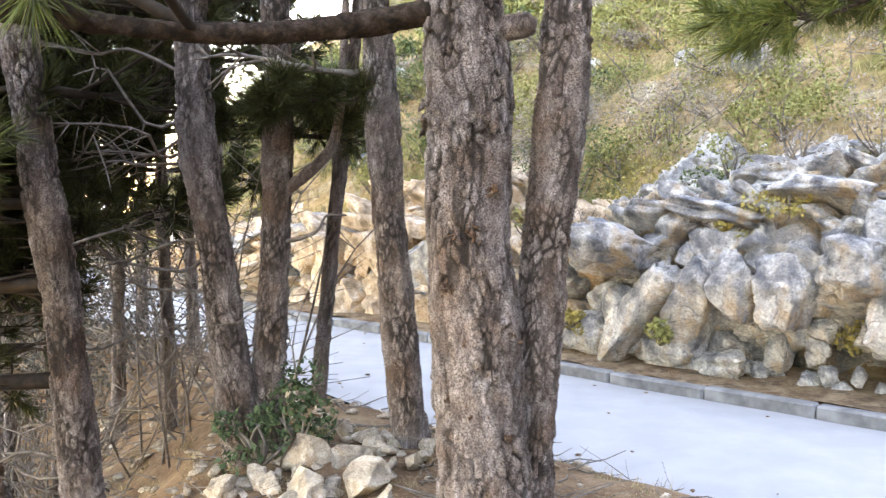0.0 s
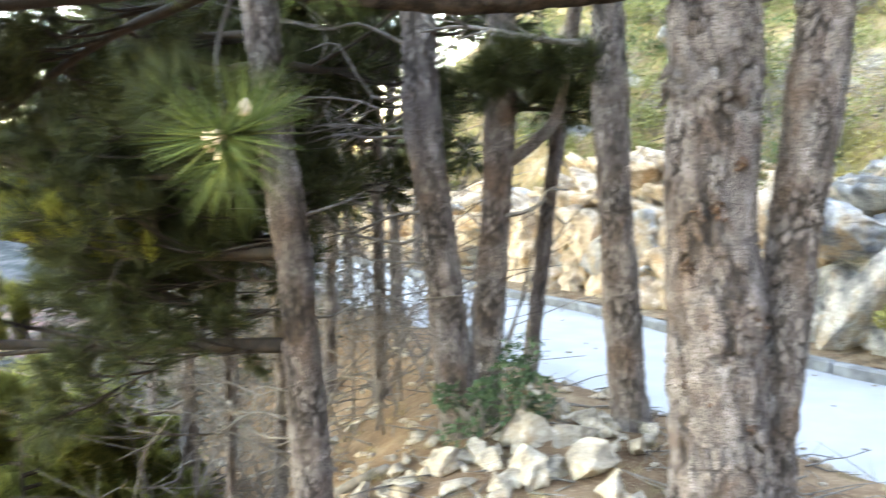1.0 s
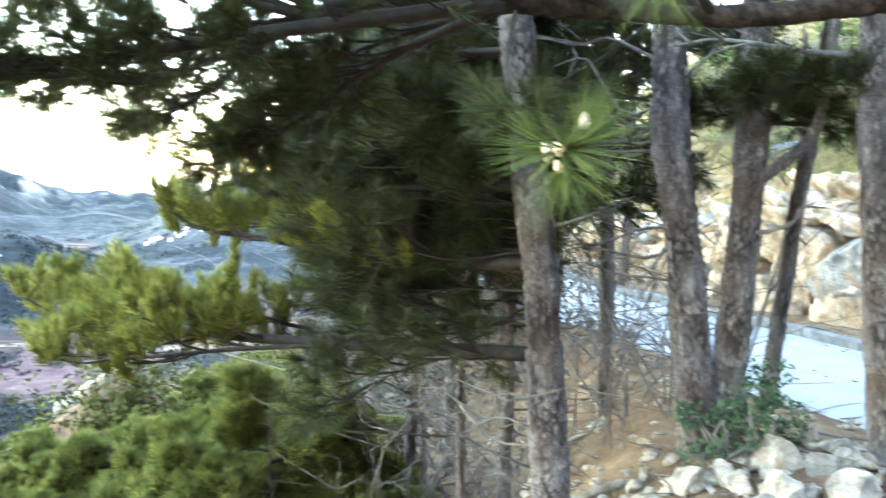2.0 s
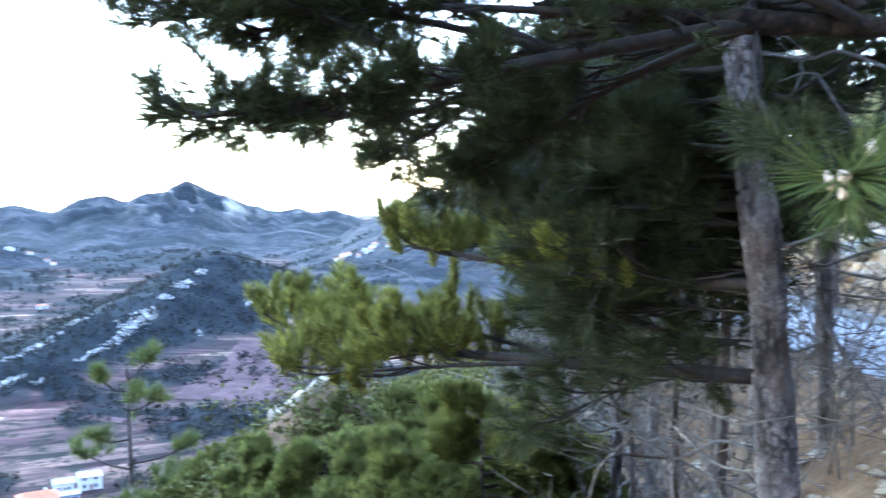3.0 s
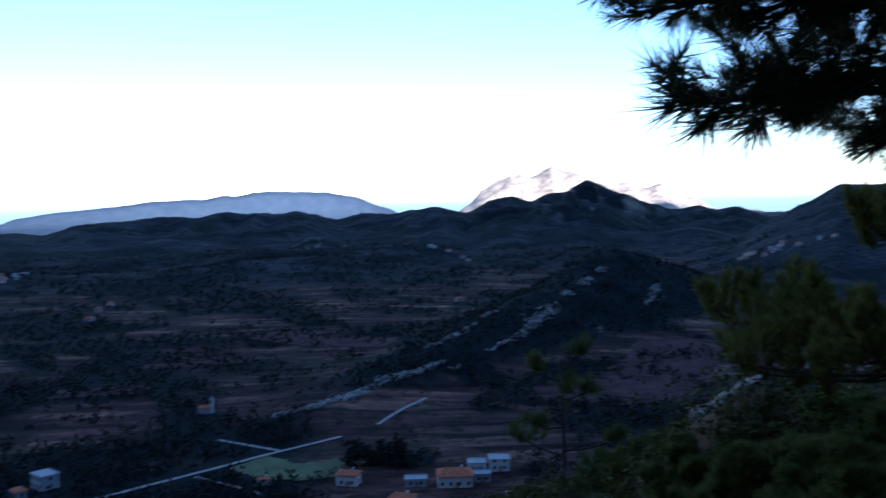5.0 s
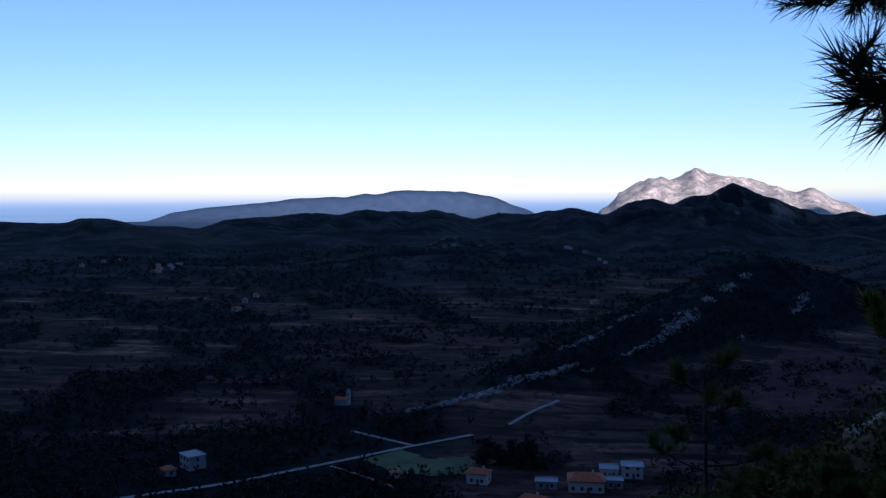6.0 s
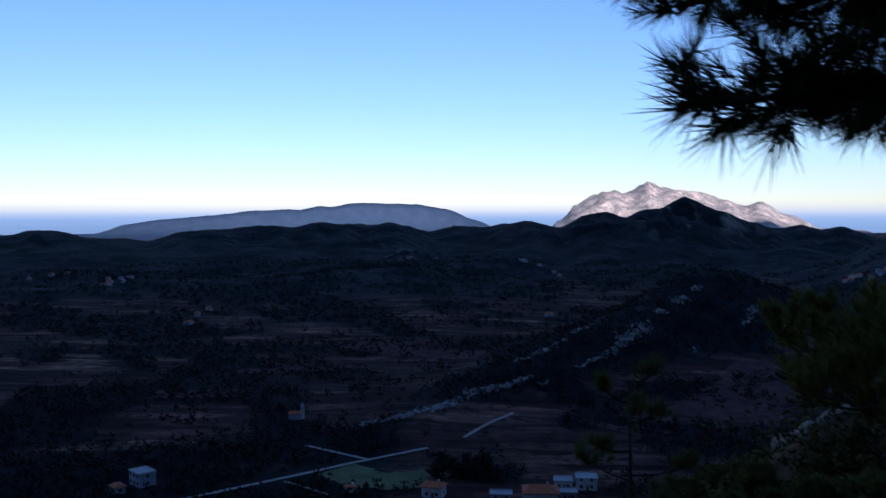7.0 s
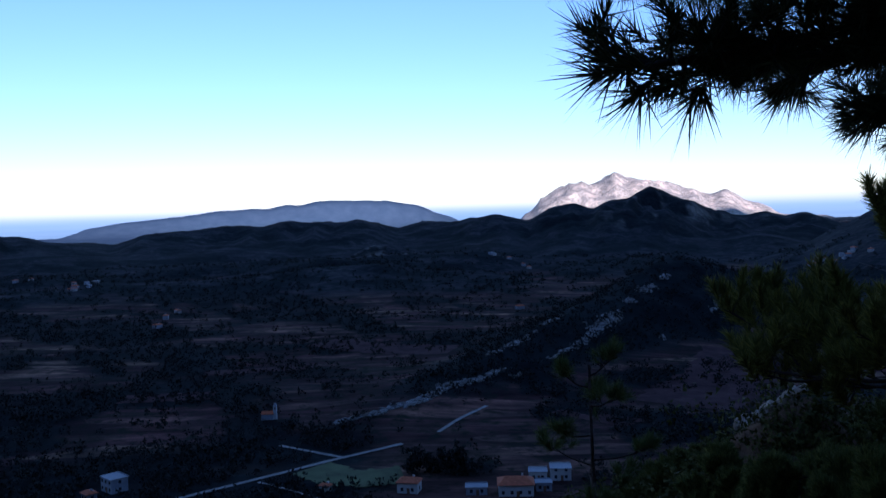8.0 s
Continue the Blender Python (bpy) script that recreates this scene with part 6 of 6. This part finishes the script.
rib([(-585, 536), (-604, 560), (-628, 592)], 7, 80, 9, 2.1)
rib([(-462, 268), (-468, 280)], 4, 12, 10, 1.8)
rib([(-520, 430), (-530, 436)], 4, 8, 11, 2.2)

PLASTER = plain("white_plaster", (0.52, 0.50, 0.47), 0.9, 0.12, 0.5)
PLASTER_DULL = plain("weathered_plaster", (0.42, 0.40, 0.38), 0.9, 0.2, 0.5)
PLASTER_GREY = plain("grey_plaster", (0.30, 0.31, 0.34), 0.9, 0.15, 0.5)
TILES = plain("red_roof_tiles", (0.42, 0.13, 0.06), 0.85, 0.3, 0.9)
SLAB = plain("pale_flat_roof", (0.36, 0.36, 0.37), 0.85, 0.12, 0.4)
PANE = plain("dark_window_glass", (0.03, 0.035, 0.045), 0.15, 0.2, 1.0)
WOODEN = plain("brown_door", (0.16, 0.09, 0.05), 0.7, 0.3, 1.0)


def block(cx, cy, cz, sx, sy, sz, mat_, name):
    bm = bmesh.new()
    bmesh.ops.create_cube(bm, size=1.0)
    bmesh.ops.scale(bm, vec=(sx, sy, sz), verts=bm.verts)
    bmesh.ops.translate(bm, vec=(cx, cy, cz), verts=bm.verts)
    bmesh.ops.bevel(bm, geom=bm.edges[:], offset=min(sx, sy, sz) * 0.03, segments=1, affect="EDGES")
    me = bpy.data.meshes.new(name)
    bm.to_mesh(me)
    bm.free()
    me.materials.append(mat_)
    return me


def gable(sx, sy, z, rise, over, mat_, hip=0.25, thick=0.18):
    """A tiled roof with overhanging eaves."""
    X, Y, h = sx / 2 + over, sy / 2 + over, sx * hip
    top = [(-X, -Y, z), (X, -Y, z), (X, Y, z), (-X, Y, z), (-X + h, 0, z + rise), (X - h, 0, z + rise)]
    v = [(*p[:2], p[2] + thick) for p in top] + [(*p[:2], p[2]) for p in top[:4]]
    f = [(0, 1, 5, 4), (1, 2, 5), (2, 3, 4, 5), (3, 0, 4), (6, 7, 1, 0), (7, 8, 2, 1), (8, 9, 3, 2), (9, 6, 0, 3), (9, 8, 7, 6)]
    return mesh_of("roof", v, f, mat_, False)


def house(x, y, turn, sx, sy, sz, roof, label, wall=PLASTER, floors=2, group="houses in the valley", category="house", windows=True):
    t = tagged(new("house"), label, category, group)
    parts = [("wall", block(0, 0, sz / 2 - 0.5, sx, sy, sz + 1, wall, "wall"))]
    if roof == "tiles":
        parts.append(("roof", gable(sx, sy, sz, sy * 0.22, 0.5, TILES)))
        chimney = block(sx * 0.2, sy * 0.12, sz + sy * 0.2, 0.7, 0.7, 1.6, wall, "chimney")
    else:
        parts.append(("roof", block(0, 0, sz + 0.15, sx + 0.6, sy + 0.6, 0.3, SLAB, "roof")))
        parts.append(("parapet", block(0, sy / 2 - 0.1, sz + 0.5, sx, 0.2, 0.4, wall, "parapet")))
    for name, me in parts:
        ob = put(name, me, t)
        if roof == "tiles" and name == "roof":
            put("chimney", chimney, ob)
    if windows:
        pane = block(0, 0, 0, 1.1, 0.12, 1.3, PANE, "window")
        n = max(2, int(sx // 3))
        for fl in range(floors):
            for k in range(n):
                for side in (-1, 1):
                    ob = put("window", pane, t)
                    ob.location = ((k + 0.5) * sx / n - sx / 2, side * (sy / 2 + 0.02), 1.5 + fl * 2.8)
            for side in (-1, 1):
                ob = put("window", pane, t)
                ob.location, ob.rotation_euler = (side * (sx / 2 + 0.02), 0, 1.5 + fl * 2.8), (0, 0, math.pi / 2)
        put("door", block(sx * 0.05, -sy / 2 - 0.03, 1.0, 1.1, 0.14, 2.1, WOODEN, "door"), t)
    t.matrix_basis = pose(x, y, ground_z(x, y), 0, 0, turn)
    return t


def build_village():
    house(-292, 170, 62, 13, 9.5, 4.2, "tiles", "long house with red tiled roof in the village", PLASTER, 1)
    house(-314, 136, 50, 8, 6.5, 4.0, "tiles", "small white house with red tiled roof", PLASTER, 1)
    house(-298, 194, 60, 8, 7, 4.6, "flat", "white flat-roofed two-storey house", PLASTER, 2)
    house(-302, 186, 60, 7, 6, 3.4, "flat", "low white flat-roofed annexe", PLASTER, 1)
    house(-299, 157, 62, 8, 5, 2.8, "flat", "low grey shed with flat roof", PLASTER_GREY, 1)
    house(-290, 181, 62, 6, 5, 3.0, "flat", "low pale outbuilding beside the red-roofed house", PLASTER_GREY, 1)
    house(-279, 141, 40, 8, 7, 4.0, "tiles", "house with red tiled roof below the slope", PLASTER, 1)
    house(-374, 36, 20, 9, 7, 5.5, "flat", "grey-blue flat-roofed block of flats", PLASTER_GREY, 2)
    house(-366, 26, 20, 5, 4, 2.8, "tiles", "small pale gabled house beside the block", PLASTER_GREY, 1)
    house(-330, 108, 40, 4, 3, 2.4, "tiles", "small hut with red roof in the meadow", PLASTER, 1, windows=False)
    # the church with its bell tower
    t = tagged(new("church"), "small pale church with red roof and slender bell tower", "church")
    put("nave", block(-3, 0, 1.2, 6, 3.6, 3.4, PLASTER_GREY, "nave"), t)
    put("roof", gable(6, 3.6, 2.9, 1.3, 0.25, TILES, 0.05), t).location = (-3, 0, 0)
    put("tower", block(0.9, 0, 3.2, 1.8, 1.8, 7.4, PLASTER, "tower"), t)
    put("spire", gable(1.8, 1.8, 6.9, 1.6, 0.12, PLASTER_GREY, 0.5), t).location = (0.9, 0, 0)
    for k in (-1, 1):
        put("belfry_opening", block(0.9, k * 0.91, 5.7, 0.6, 0.1, 1.2, PANE, "belfry_opening"), t)
    t.matrix_basis = pose(-458, 123, ground_z(-458, 123), 0, 0, 65)
    # hamlets far across the valley
    g = np.random.default_rng(61)
    for cx, cy, n, sp in ((-835, 985, 14, 40), (-1345, 752, 2, 20), (-1270, 760, 3, 16), (-1320, 108, 8, 40), (-985, 175, 2, 25), (-905, 128, 1, 10), (-1480, 10, 3, 40), (-818, 490, 1, 8)):
        for k in range(n):
            x, y = cx + g.normal() * sp, cy + g.normal() * sp * 0.55
            house(x, y, g.uniform(0, 180), g.uniform(5, 9), g.uniform(5, 6.5), g.uniform(2.8, 4.2), "tiles" if g.random() < 0.65 else "flat", "pale house of a hamlet across the valley", PLASTER_DULL if k % 2 else PLASTER_GREY, 2, "hamlets across the valley", windows=False)


build_village()


def build_valley_trees():
    """Trees and hedges of the valley floor and the ridge, too many to count."""
    g = np.random.default_rng(71)
    n = 40000
    r, a = 280 * (1700 / 280) ** g.uniform(0, 1, n), np.radians(g.uniform(38, 98, n))
    x, y = -r * np.sin(a), r * np.cos(a)
    z, rock, woods, field, _, _, _ = land(x, y)
    keep = g.uniform(0, 1, n) < np.clip(woods * 1.1 + 0.015 + 0.5 * sm(0.3, 0.5, fbm(x / 70, y / 35 + 4, 3)), 0, 1) * 0.42
    keep &= rock < 0.3
    for p, q in ((np.array((-340, -10)), np.array((-353, 68))), (np.array((-353, 68)), np.array((-376, 160))), (np.array((-404, 111)), np.array((-369, 130))), (np.array((-386, 183)), np.array((-420, 228)))):
        u = np.clip(((x - p[0]) * (q - p)[0] + (y - p[1]) * (q - p)[1]) / (q - p).dot(q - p), 0, 1)
        keep &= np.hypot(x - p[0] - u * (q - p)[0], y - p[1] - u * (q - p)[1]) > 6
    keep &= np.hypot(x + 372, y - 34) > 14
    keep &= np.hypot(x + 458, y - 123) > 9
    mead = np.hypot(x + 348, y - 125) > 20
    vill = np.hypot(x + 294, y - 174) > 26
    keep &= mead & vill
    x, y, z, r = x[keep], y[keep], z[keep], r[keep]
    row = []
    for k in range(14):
        row.append((-336 + g.normal() * 2 + 1.2 * k, 146 + k * 1.5 + g.normal() * 2, 4.2))
    pieces = []
    for px, py, pz, pr in zip(x, y, z, r):
        b = g.uniform(0.9, 2.0) * (1 + pr / 2500)
        pieces.append(leaf_cloud(g, (px, py, pz + b * 0.9), (b * 1.2, b * 1.2, b * 1.0), 24, b * 0.7, 4))
    for px, py, b in row:
        pieces.append(leaf_cloud(g, (px, py, ground_z(px, py) + b * 0.9), (b * 0.8, b * 0.8, b * 1.4), 160, b * 0.35, 5))
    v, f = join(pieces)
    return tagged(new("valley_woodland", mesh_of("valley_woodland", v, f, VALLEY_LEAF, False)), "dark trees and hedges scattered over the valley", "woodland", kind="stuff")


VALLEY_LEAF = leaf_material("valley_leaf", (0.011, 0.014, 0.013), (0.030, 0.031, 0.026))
build_valley_trees()
